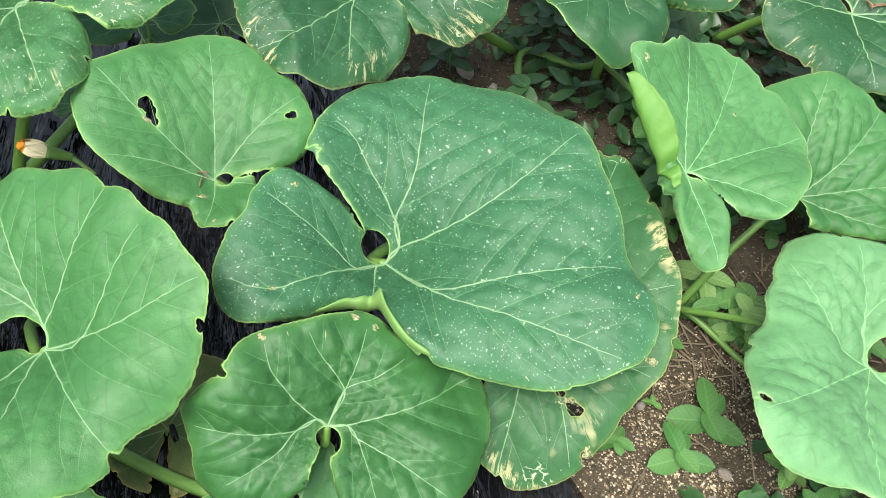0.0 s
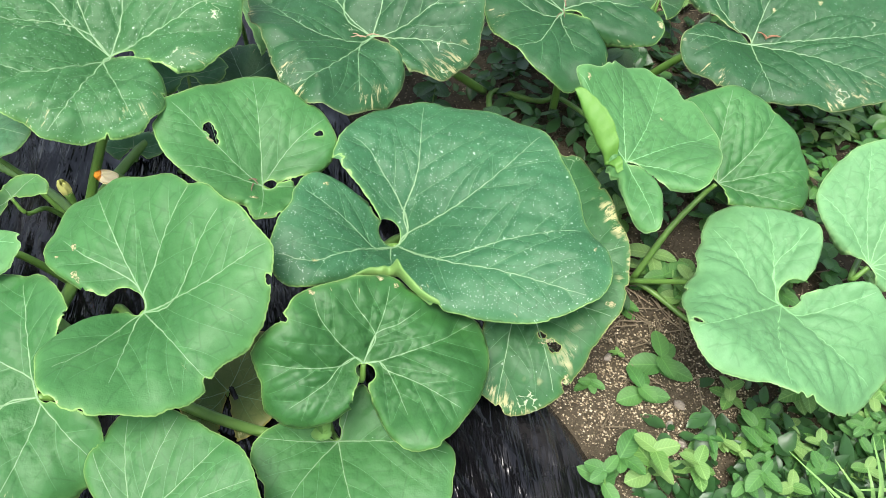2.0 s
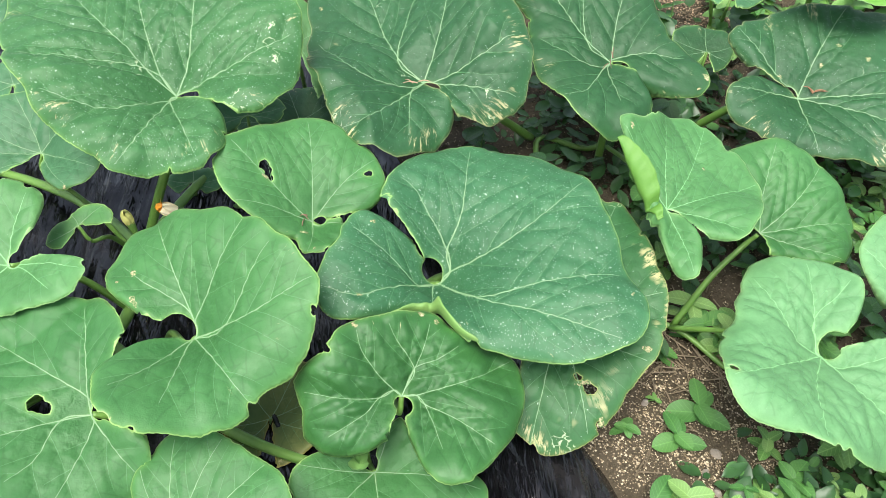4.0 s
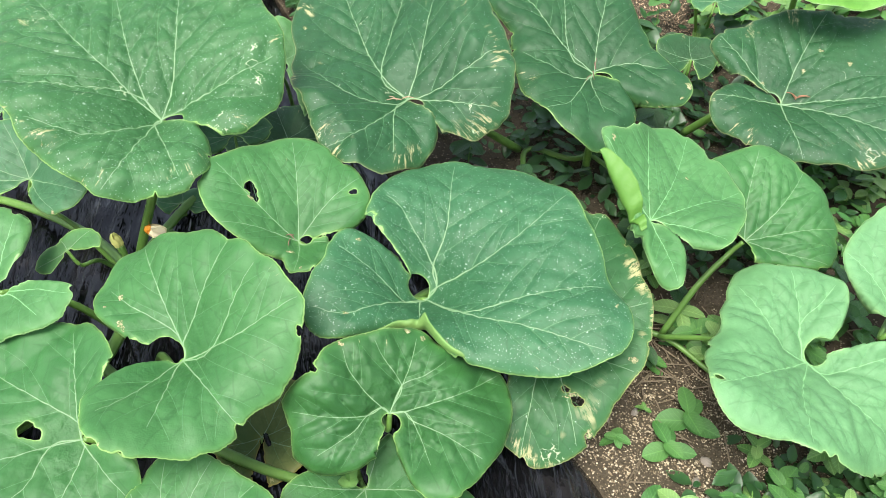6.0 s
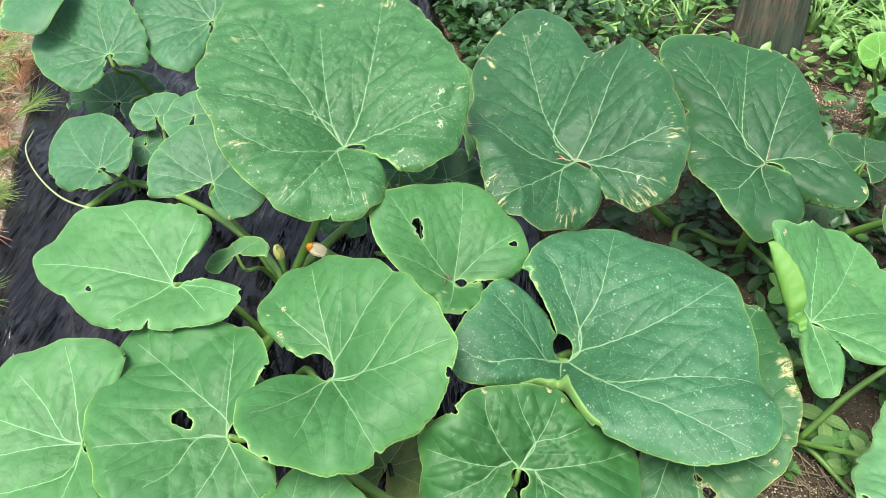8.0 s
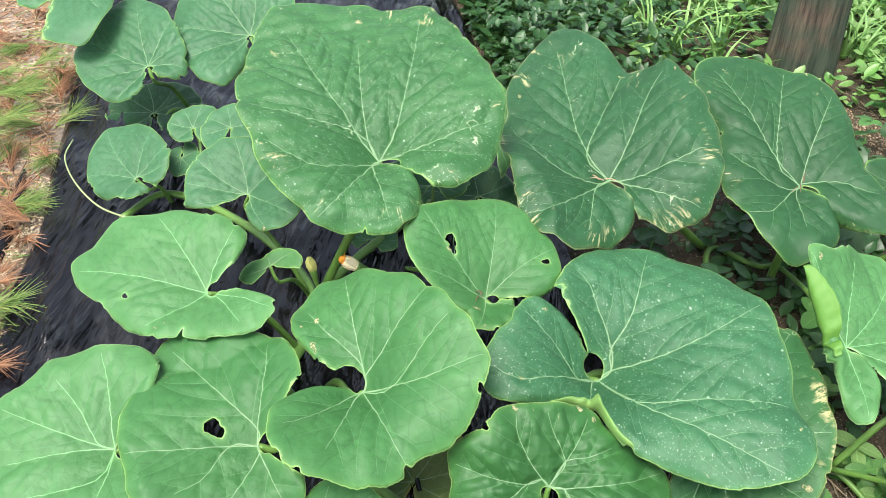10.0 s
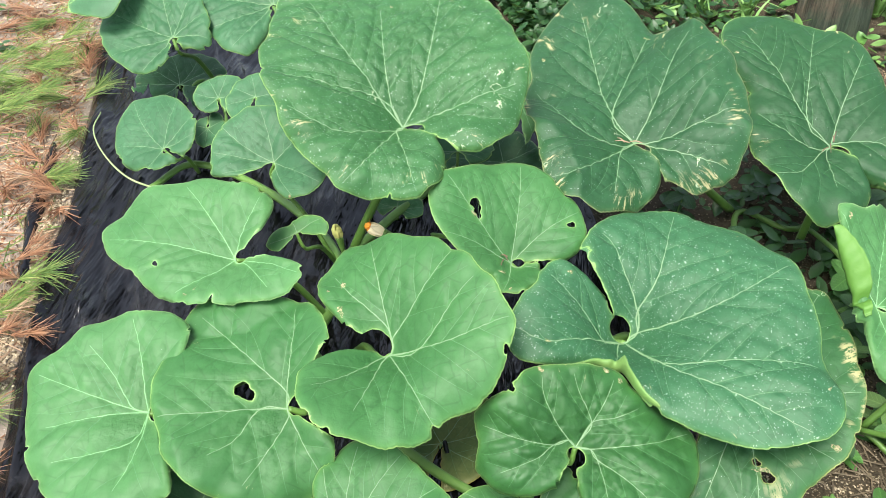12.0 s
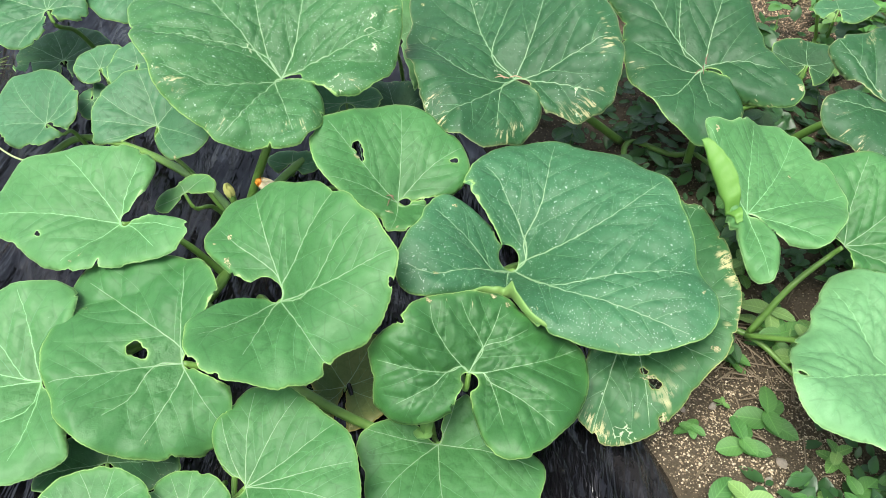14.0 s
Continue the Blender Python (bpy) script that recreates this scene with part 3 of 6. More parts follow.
        for main in self.mains:
            way = np.gradient(main, axis=0)
            run = np.concatenate(([0], np.cumsum(np.hypot(*np.diff(main, axis=0).T))))
            total, s, hand = run[-1], 0.022 * scale + rng.uniform(0, 0.012), rng.choice((-1, 1))
            group = []
            while s < total - 0.012:
                i = int(np.searchsorted(run, s))
                d = way[min(i, len(way) - 1)]
                d = d / max(np.hypot(*d), 1e-9)
                turn = hand * radians(rng.uniform(36, 52))
                d = np.array((math.cos(turn) * d[0] - math.sin(turn) * d[1], math.sin(turn) * d[0] + math.cos(turn) * d[1]))
                line = grow(main[min(i, len(main) - 1)], d, 0.02 + 0.75 * (total - s), -hand * rng.uniform(0.0, 0.022), taken)
                if len(line) > 3:
                    group.append(line)
                    taken = np.concatenate((taken, line))
                s += rng.uniform(0.011, 0.019) * scale
                hand = -hand
            self.sides.append(group)
        for group in self.sides:
            small = []
            for line in group:
                hand = rng.choice((-1, 1))
                for i in range(3, len(line) - 2, 4):
                    d = line[i + 1] - line[i]
                    d = d / np.hypot(*d)
                    turn = hand * radians(rng.uniform(42, 68))
                    d = np.array((math.cos(turn) * d[0] - math.sin(turn) * d[1], math.sin(turn) * d[0] + math.cos(turn) * d[1]))
                    twig = grow(line[i], d, rng.uniform(0.012, 0.034), -hand * rng.uniform(0, 0.05), taken)
                    if len(twig) > 2:
                        small.append(twig)
                        taken = np.concatenate((taken, twig))
                    hand = -hand
            self.twigs.append(small)

    @staticmethod
    def distance(xy, segs):
        a, b = segs
        best = np.full(len(xy), 1.0)
        for p, q in zip(a, b):
            d = q - p
            t = np.clip(((xy - p) @ d) / max(d @ d, 1e-9), 0, 1)
            best = np.minimum(best, np.hypot(*(xy - p - t[:, None] * d).T))
        return best

    def height(self, xy, u, v):
        """Heights of points given in the leaf's plane and by turn u and reach v, with the distances to the nearest veins."""
        xy = np.asarray(xy)
        x, y = xy.T
        r = np.hypot(x, y)
        z = self.depth * (1 - np.exp(-(r / FUNNEL) ** 1.5))
        z = z + np.clip(self.twist[0] * (x * x - y * y) + 2 * self.twist[1] * x * y, -0.03, 0.03)
        a, p, s = (u - 0.5) * self.span, self.phase, self.size / 0.14
        z = z + self.wave * s * v ** 3 * (0.005 * np.sin(3 * a + p[0]) + 0.004 * np.sin(7 * a + p[1]) + 0.0022 * np.sin(15 * a + p[2]))
        z = z - 0.005 * s * v ** 9
        for turn, start, slope in self.bow:
            way = x * math.cos(radians(turn)) + y * math.sin(radians(turn)) - start
            z = z + slope * 0.5 * (way + np.sqrt(way * way + 0.015 ** 2))
        for h, kx, ky, q in self.swell:
            z = z + h * s * np.sin(x * kx + y * ky + q) * v ** 0.7
        dm, ds, dt = self.distance(xy, self.main_segments), self.distance(xy, self.side_segments), self.distance(xy, self.fine_segments)
        flat = 1 - 0.5 * v ** 3
        puff = 0.0030 * (1 - np.exp(-(dm / 0.011) ** 1.2)) + 0.0019 * (1 - np.exp(-(ds / 0.0046) ** 1.2)) + 0.0007 * (1 - np.exp(-(dt / 0.0030) ** 1.2))
        z = z + self.pucker * s * puff * flat * (1 - v ** 12)
        if self.span > radians(345):
            z = z + 0.008 * (u - 0.5) * v
        return z, dm, np.minimum(dm, ds), dt


def blade_mesh(form, holes, step):
    """The blade as a fine net of triangles whose points follow margin, holes and veins; works on the squeezed leaf so that lobes may lie over one another."""
    rng = np.random.default_rng(form.seed + 5)
    k = form.squeeze

    def squeezed(r, a):
        return np.stack((r * np.cos(a * k), r * np.sin(a * k)), 1)

    ends = [form.rim_reach(0.0), form.rim_reach(1.0)]
    gap = min(0.0016, step * 0.6)
    n_rim = max(60, int(form.span * form.size / gap))
    u = np.linspace(0, 1, n_rim)
    rim = squeezed(form.rim_reach(u), (u - 0.5) * form.span)
    low, high = (np.linspace(0.0015, e, max(6, int(e / gap)))[:-1] for e in ends)
    rag = [1 + 0.02 * np.convolve(rng.normal(0, 1, len(q) + 4), np.ones(5) / 5, "valid")[:len(q)] for q in (low, high)]
    outline = np.concatenate((squeezed(low, -form.side_angle(low, 0) * rag[0]), rim, squeezed(high, form.side_angle(high, 1) * rag[1])[::-1]))
    rounds = []
    for hu, hv, hr in holes:
        turn = np.linspace(0, 2 * math.pi, 22)[:-1]
        c = squeezed(np.array([form.reach(hu) * hv]), np.array([(hu - 0.5) * form.span]))[0]
        edge = hr * (1 + 0.22 * np.sin(2 * turn + hu * 9) + 0.14 * np.sin(3 * turn + 1) + 0.07 * np.sin(7 * turn))
        rounds.append(c + np.stack((edge * np.cos(turn), edge * np.sin(turn)), 1))
    big = form.soft.max() + 0.004
    xs, ys = np.meshgrid(np.arange(-big, big, step), np.arange(-big, big, step * 0.87))
    xs = xs + (np.arange(len(ys)) % 2)[:, None] * step / 2
    inner = np.stack((xs.ravel(), ys.ravel()), 1) + rng.uniform(-0.2, 0.2, (xs.size, 2)) * step

    def kept(q, gap_to_edge):
        r, a = np.hypot(*q.T), np.arctan2(q[:, 1], q[:, 0]) / k
        uu = np.clip(a / form.span + 0.5, 0, 1)
        side = np.where(a > 0, form.side_angle(r, 1), form.side_angle(r, 0))
        ok = (r < form.rim_reach(uu) - gap_to_edge) & ((side - np.abs(a)) * np.maximum(r, 0.004) * k > gap_to_edge)
        for ring in rounds:
            c = ring.mean(0)
            d = q - c
            turn = np.arctan2(d[:, 1], d[:, 0])
            at = np.arctan2(ring[:, 1] - c[1], ring[:, 0] - c[0])
            far = np.hypot(*(ring - c).T)
            order = np.argsort(at)
            ok &= np.hypot(*d.T) > np.interp(turn, at[order], far[order], period=2 * math.pi) + gap_to_edge
        return ok

    ribs = np.concatenate(form.mains + [t for ts in form.sides for t in ts] + [t for ts in form.twigs for t in ts])
    rr, ra, _ = form.polar(ribs)
    ribs = squeezed(rr, ra)
    ribs = ribs[kept(ribs, 0.0012) & (rr > 0.0015)]
    inner = inner[kept(inner, 0.0016)]
    near = np.full(len(inner), 1.0)
    for q in ribs:
        near = np.minimum(near, np.hypot(*(inner - q).T))
    inner = inner[near > step * 0.5]
    outline = np.concatenate(([[0.0, 0.0]], outline))
    pts, edges, at = [*map(tuple, outline)], [], 0
    for ring in [outline] + rounds:
        edges += [(at + i, at + (i + 1) % len(ring)) for i in range(len(ring))]
        at += len(ring)
    for extra in rounds + [inner, ribs]:
        pts += [*map(tuple, extra)]
    flat, _, tris, *_ = geometry.delaunay_2d_cdt([Vector(q) for q in pts], edges, [], 0, 1e-5)
    flat = np.array([(q.x, q.y) for q in flat])
    tris = np.array([t for t in tris if len(t) == 3])
    tris = tris[kept(flat[tris].mean(1), 0.00005)]
    r, a = np.hypot(*flat.T), np.arctan2(flat[:, 1], flat[:, 0]) / k
    uu = np.clip(a / form.span + 0.5, 0, 1)
    vv = np.clip(r / form.reach(uu), 0, 1.05)
    xy = np.stack((r * np.cos(a), r * np.sin(a)), 1)
    z, dm, ds, dt = form.height(xy, uu, vv)
    edge = np.full(len(flat), 1.0)
    for q in np.concatenate([outline] + rounds):
        edge = np.minimum(edge, np.hypot(*(flat - q).T))
    me = bpy.data.meshes.new("blade")
    me.from_pydata(np.column_stack((xy, z)).tolist(), [], tris.tolist())
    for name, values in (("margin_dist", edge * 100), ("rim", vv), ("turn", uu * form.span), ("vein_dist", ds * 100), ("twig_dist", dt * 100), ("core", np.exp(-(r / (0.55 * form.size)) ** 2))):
        me.attributes.new(name, "FLOAT", "POINT").data.foreach_set("value", values.astype(np.float32))
    return me


def vein_mesh(form, main, width, sides, scale):
    """One main vein with its side veins, as low rounded ridges on the blade."""
    rng = np.random.default_rng(form.seed + len(sides) * 7 + 1)
    verts, faces, kinds = [], [], []
    for line, w0, w1, kind in [(main, width, 0.00036, 0)] + [(t, 0.00036, 0.00010, 1) for t in sides]:
        r, a, u = form.polar(line)
        v = np.clip(r / form.reach(u), 0, 1)
        z = form.height(line, u, v)[0]
        d = np.gradient(line, axis=0)
        side = np.stack((-d[:, 1], d[:, 0]), 1) / np.maximum(np.hypot(*d.T), 1e-9)[:, None]
        f = np.linspace(0, 1, len(line))
        w = (w1 + (w0 - w1) * (1 - f) ** (1.1 if kind == 0 else 1.4)) * scale * rng.uniform(0.75, 1.2, len(line))
        k = len(verts)
        for e, t in ((-1, -0.35), (-0.45, 0.42), (0.45, 0.42), (1, -0.35)):
            verts += np.column_stack((line + side * (w * e)[:, None], z + w * t + 0.00012)).tolist()
        n = len(line)
        for j in range(3):
            for i in range(n - 1):
                faces.append((k + j * n + i, k + j * n + i + 1, k + (j + 1) * n + i + 1, k + (j + 1) * n + i))
                kinds.append(kind)
    me = bpy.data.meshes.new("vein")
    me.from_pydata(verts, [], [q[::-1] for q in faces])
    me.materials.append(None)
    me.materials.append(None)
    me.polygons.foreach_set("material_index", kinds)
    return me


def lip_mesh(form, u0, u1, width):
    """A stretch of the margin that curls up and back over the blade."""
    bm = bmesh.new()
    us = np.linspace(u0, u1, 60)
    rows = []
    for u in us:
        fade = max(0.0, math.sin(math.pi * (u - u0) / (u1 - u0))) ** 0.6
        base = np.array(form.at(u, 1.0))
        z = float(form.height([base], np.array([u]), np.array([1.0]))[0][0])
        out = base / max(np.hypot(*base), 1e-6)
        r = width * (0.2 + 0.8 * fade) * (1 + 0.12 * math.sin(u * 75) + 0.10 * math.sin(u * 160 + 1))
        row = []
        for k in range(7):
            a = -0.6 + k * 0.5
            q = base + out * (r * math.cos(a) * 0.6 - 0.002)
            row.append(bm.verts.new((q[0], q[1], z + r * (math.sin(a) + 0.5))))
        rows.append(row)
    for p, q in zip(rows, rows[1:]):
        for k in range(6):
            bm.faces.new((p[k], p[k + 1], q[k + 1], q[k]))
    return bm


def flap_mesh(form, start, end, width, lean):
    """A margin folded up along a line on the blade, so that its underside shows: rises from the line and leans back over the blade."""
    bm = bmesh.new()
    a, b = np.array(start) / 100, np.array(end) / 100
    along = (b - a) / np.hypot(*(b - a))
    inward = np.array((-along[1], along[0]))
    rows = []
    for f in np.linspace(0, 1, 50):
        base = a + (b - a) * f - inward * 0.006 * math.sin(math.pi * f)
        r, _, u = form.polar(base[None])
        z = float(form.height(base[None], u, np.clip(r / form.reach(u), 0, 1))[0][0])
        wide = width / 100 * max(0.05, math.sin(math.pi * min(1, f * 0.94 + 0.03)) ** 0.8) * (1 + 0.02 * math.sin(f * 13))
        row = []
        for g in np.linspace(0, 1, 12):
            q = base + inward * (wide * g * math.cos(radians(lean)) - 0.005 * math.sin(math.pi * min(1, g * 1.2)))
            row.append(bm.verts.new((q[0], q[1], z - 0.002 + wide * math.sin(radians(lean)) * g ** 0.8 + 0.0006 * math.sin(f * 40 + g * 5))))
        rows.append(row)
    for p, q in zip(rows, rows[1:]):
        for k in range(11):
            bm.faces.new((p[k], p[k + 1], q[k + 1], q[k]))
    return bm


def scar_mesh(form, u, v, radius):
    """A dry patch with a ragged outline that lies on the blade."""
    rng = np.random.default_rng(int(u * 1e4) + int(v * 1e3))
    c = np.array(form.at(u, v))
    k = 26
    a = np.arange(k) / k * 2 * math.pi
    q = rng.uniform(0, 6.28, 4)
    rim = 0.62 * radius * (1 + 0.25 * np.sin(2 * a + q[0]) + 0.18 * np.sin(3 * a + q[1]) + 0.12 * np.sin(5 * a + q[2]) + 0.10 * np.sin(8 * a + q[3]))
    along, wide = np.array((math.cos(q[3]), math.sin(q[3]))), rng.uniform(0.35, 0.8)
    bm = bmesh.new()
    rings = []
    for f in (0.0, 0.5, 1.0):
        xy = c + f * (np.outer(rim * np.cos(a), along) + np.outer(rim * np.sin(a) * wide, (-along[1], along[0])))
        r, _, uu = form.polar(xy)
        vv = r / form.rim_reach(uu)
        xy = np.where((vv > 0.985)[:, None], xy * (0.985 / np.maximum(vv, 1e-6))[:, None], xy)
        z = form.height(xy, uu, np.clip(vv, 0, 0.985))[0]
        rings.append([bm.verts.new((x, y, h + 0.0005 - 0.0007 * (f == 1.0))) for (x, y), h in zip(xy, z)])
    for p, q in zip(rings, rings[1:]):
        for i in range(k):
            bm.faces.new((p[i], p[(i + 1) % k], q[(i + 1) % k], q[i]))
    return bm


leaf_count = 0


def pumpkin_leaf(label, look_of, loc, rot, span, radii, veins, depth=0.03, twist=(0, 0), foot=None, holes=(), wave=1.0, stalk=0.0058, sinus=None, flap=None, lip=None, scars=(), pucker=1.0, bow=()):
    """A pumpkin leaf on its stalk. radii: from one side of the notch round to the other, in centimetres; veins: their places round the leaf, 0 to 1;
    sinus: radius of the rounded notch in centimetres and its opening in degrees, for either side; bow: a direction in degrees, the distance at which the blade bends that way and its slope."""
    global leaf_count
    leaf_count += 1
    form = Blade(span, radii, veins, depth, twist, sinus or ((0.4, 40, 0.4, 40) if max(radii) < 8 else (0.75, 60, 0.75, 60) if span > 300 else (0.8, 25, 0.8, 25)), wave, pucker, bow, leaf_count)
    m = pose(*loc, *rot)
    ob = thing("pumpkin_leaf", m, label, "leaf", "pumpkin leaves")
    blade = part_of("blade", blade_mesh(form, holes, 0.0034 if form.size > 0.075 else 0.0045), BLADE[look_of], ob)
    thick = blade.modifiers.new("thickness", "SOLIDIFY")
    thick.thickness, thick.offset = 0.0006, -1
    scale = max(0.55, min(1.15, form.size / 0.13))
    young = look_of in ("pale", "light", "fresh")
    for main, width, sides in zip(form.mains, form.widths, form.sides):
        ridge = part_of("vein", vein_mesh(form, main, width, sides, scale), VEIN_PALE if young else VEIN, blade)
        ridge.data.materials[1] = SIDE_VEIN_PALE if young else SIDE_VEIN
    for spot in scars:
        part("scar", scar_mesh(form, *spot), SCAR, blade, "dry tan scar")
    if lip:
        part("curled_margin", lip_mesh(form, *lip), CURL, blade, "pale curled leaf margin")
    if flap:
        part("folded_margin", flap_mesh(form, *flap), FOLD, blade, "underside of the folded margin, yellow-green as if lit through").modifiers.new("thickness", "SOLIDIFY").thickness = 0.0006
    if foot:
        top, low = m.translation, Vector(foot)
        back = m.to_3x3() @ Vector((-0.03, 0, -0.035))
        line = smooth_line([top + m.to_3x3() @ Vector((0, 0, 0.001)), top + back * 0.55, top.lerp(low, 0.5) + Vector((0, 0, 0.02)) + back * 0.3, low], 7)
        inv = m.inverted()
        part("petiole", tube(bmesh.new(), [inv @ q for q in line], (stalk * 0.62 * max(0.5, scale), stalk * max(0.6, scale)), 10, 0.10), STALK, ob, "pale green ribbed leaf stalk")
    return ob


pumpkin_leaf("large dark green pumpkin leaf speckled with white above the others", "deep", (-0.057, 0.467, 0.139), (5.1, 9, -45.5), 359, (6, 10.9, 12,
             12, 11.7, 13.6, 14.5, 15, 14, 10, 7, 6, 5.5, 4.9, 7.9, 10.2, 12.3, 15.2, 19.4, 21.5, 23.6, 23, 20.4, 19.9, 19.8, 19.9, 20.7, 21, 20.2,
             19.2, 18.8, 18.6, 17.5, 16, 14.4, 12.5, 10.9), (((0.207, 0.22), (0.207, 0.72), (0.18, 0.95)), ((0.207, 0.2), (0.119, 0.424), (0.096, 0.633), (0.08, 0.9)),
             ((0.5, 0.344), (0.524, 0.555), (0.54, 0.97)), ((0.5, 0.3), (0.566, 0.445), (0.586, 0.626), (0.6, 0.92)), ((0.744, 0.078), (0.679, 0.306), (0.692, 0.57), (0.712, 0.95)),
             ((0.744, 0.078), (0.839, 0.182), (0.825, 0.38), (0.84, 0.715), (0.843, 0.93)), ((0.744, 0.078), (0.839, 0.182), (0.917, 0.47), (0.93, 0.707), (0.943, 0.86)), ((0.257, 0.13), (0.338, 0.8))), 0.072, twist=(0.26, 0.84),
             foot=(-0.02, 0.56, 0.02), lip=(0.26, 0.43, 0.012), scars=((0.206, 0.736, 0.0045), (0.049, 0.781, 0.006), (0.581, 0.927, 0.005), (0.773,
             0.927, 0.004)), pucker=1.3, sinus=(1.35, 85, 1.35, 85))
pumpkin_leaf("green pumpkin leaf with two insect holes and yellow margin", "mid", (-0.208, 0.514, 0.198), (-14.9, -8.6, -170.3), 356, (5.1, 8, 9.3,
             10.3, 11, 11.6, 11.5, 12.5, 13.1, 12.9, 12.5, 12.3, 12.4, 12.9, 13.5, 12.7, 11.5, 10.1, 8.1, 6.6, 5.6, 4.7, 4.1, 3.5, 4, 5.1, 5.2, 5.3,
             5.1, 4.9, 4.7, 4.5, 4.2, 4, 3.8, 3.6, 3.5), (0.114, 0.247, 0.378, 0.483, 0.717, 0.96), 0.041, twist=(0.11, -0.59),
             foot=(-0.352, 0.711, 0.03), holes=((0.37, 0.591, 0.007), (0.38, 0.512, 0.005), (0.098, 0.804, 0.0045)), scars=((0.39, 0.524, 0.006),
             (0.669, 0.518, 0.008), (0.74, 0.889, 0.006)), pucker=1.6)
pumpkin_leaf("broad green pumpkin leaf with a wide notch and smooth margin", "mid", (-0.319, 0.351, 0.189), (9, -5.9, -7.7), 335, (2.7, 4.8, 6.8, 8.7,
             9.9, 10.7, 11.5, 12.3, 12.5, 12.5, 12.4, 12.3, 12.2, 12.1, 11.6, 11.7, 12.2, 13, 13.7, 14.3, 14.7, 13.8, 13.6, 12.6, 12.3, 12.4, 12.7,
             13, 13.2, 13.7, 14.6, 15.3, 15.3, 14, 13.1, 10.9, 5.9), (((0.793, 0.116), (0.842, 0.38), (0.85, 0.707), (0.854, 0.96)),
             ((0.793, 0.116), (0.719, 0.366), (0.709, 0.625), (0.703, 0.96)),
             ((0.527, 0.222), (0.536, 0.54), (0.56, 0.96)),
             ((0.793, 0.116), (0.853, 0.228), (0.921, 0.567), (0.926, 0.857)),
             ((0.116, 0.005), (0.524, 0.26), (0.622, 0.661), (0.634, 0.899)),
             ((0.373, 0.509), (0.372, 0.863), (0.374, 0.96)),
             ((0.209, 0.134), (0.246, 0.475), (0.245, 0.761)),
             ((0.139, 0.164), (0.164, 0.586), (0.153, 0.855))), 0.052, twist=(-0.77, 1.7),
             foot=(-0.4, 0.458, 0.04), holes=((0.519, 0.973, 0.0035),), scars=((0.923, 0.716, 0.008), (0.975, 0.662, 0.009), (0.956, 0.814, 0.004)),
             pucker=1.35, sinus=(0.6, 40, 1.65, 95))
pumpkin_leaf("very large speckled pumpkin leaf with a torn tan edge", "speckled", (-0.377, 0.653, 0.272), (-10.4, -10.2, 153.5), 359, (8.8, 11.9,
             13.4, 14.3, 14.9, 15.7, 17.6, 18.4, 19.3, 20.7, 22.6, 25, 29, 28.3, 29.9, 32.4, 32.6, 28.4, 24.5, 21.9, 20.1, 18.3, 15.6, 15.3, 14.9,
             14.4, 13.8, 13.6, 13.9, 12.9, 12.8, 13, 12.8, 11.9, 10.5, 8.2, 5.7), (((0.482, 0.173), (0.465, 0.483), (0.452, 0.813)),
             ((0.289, 0.221), (0.317, 0.56), (0.327, 0.856)),
             ((0.138, 0.499), (0.152, 0.908)),
             ((0.743, 0.089), (0.683, 0.585), (0.627, 0.927)),
             ((0.754, 0.096), (0.782, 0.665), (0.775, 0.96)),
             ((0.764, 0.103), (0.876, 0.59), (0.884, 0.89)),
             ((0.47, 0.137), (0.55, 0.506), (0.565, 0.892)),
             ((0.443, 0.101), (0.408, 0.286), (0.391, 0.632))), 0.046, twist=(-0.26,
             0.49), foot=(-0.457, 0.62, 0.05), scars=((0.053, 0.894, 0.011), (0.323, 0.842, 0.01), (0.385, 0.826, 0.008), (0.378,
             0.651, 0.004), (0.671, 0.916, 0.004)), pucker=1.5, sinus=(1.6, 60, 0.5, 20))
pumpkin_leaf("large dark pumpkin leaf with tan blight streaks at its rim", "streaked", (-0.074, 0.755, 0.22), (-10.7, -9.8, 129.3), 365, (7.6, 9.7,
             11.6, 13.3, 14.3, 14.6, 14.8, 15.2, 15.7, 16.2, 16.9, 18.2, 19.8, 20.3, 21.9, 27.9, 33.3, 29, 25.9, 22.4, 18.9, 17.5, 16.3, 15.1, 13.9,
             14, 14.4, 15, 15.7, 16, 15.2, 13.4, 11.9, 10.7, 9.1, 7.4, 5.4), (((0.505, 0.232), (0.467, 0.547), (0.456, 0.858)),
             ((0.339, 0.284), (0.349, 0.685), (0.345, 0.879)),
             ((0.144, 0.124), (0.179, 0.434), (0.197, 0.849)),
             ((0.105, 0.153), (0.102, 0.613), (0.105, 0.91)),
             ((0.732, 0.184), (0.661, 0.574), (0.571, 0.887)),
             ((0.789, 0.208), (0.791, 0.701), (0.768, 0.96)),
             ((0.794, 0.19), (0.861, 0.814)),
             ((0.521, 0.205), (0.422, 0.403), (0.394, 0.864))), 0.033, twist=(-2.73, 0.27),
             foot=(0.108, 0.885, 0.02), scars=((0.07, 0.899, 0.01), (0.125, 0.904, 0.008), (0.395, 0.854, 0.008), (0.38, 0.968, 0.009), (0.304, 0.95,
             0.006), (0.333, 0.956, 0.006), (0.52, 0.876, 0.006), (0.238, 0.863, 0.005)), pucker=1.4, sinus=(1.5, 60, 0.4, 20))
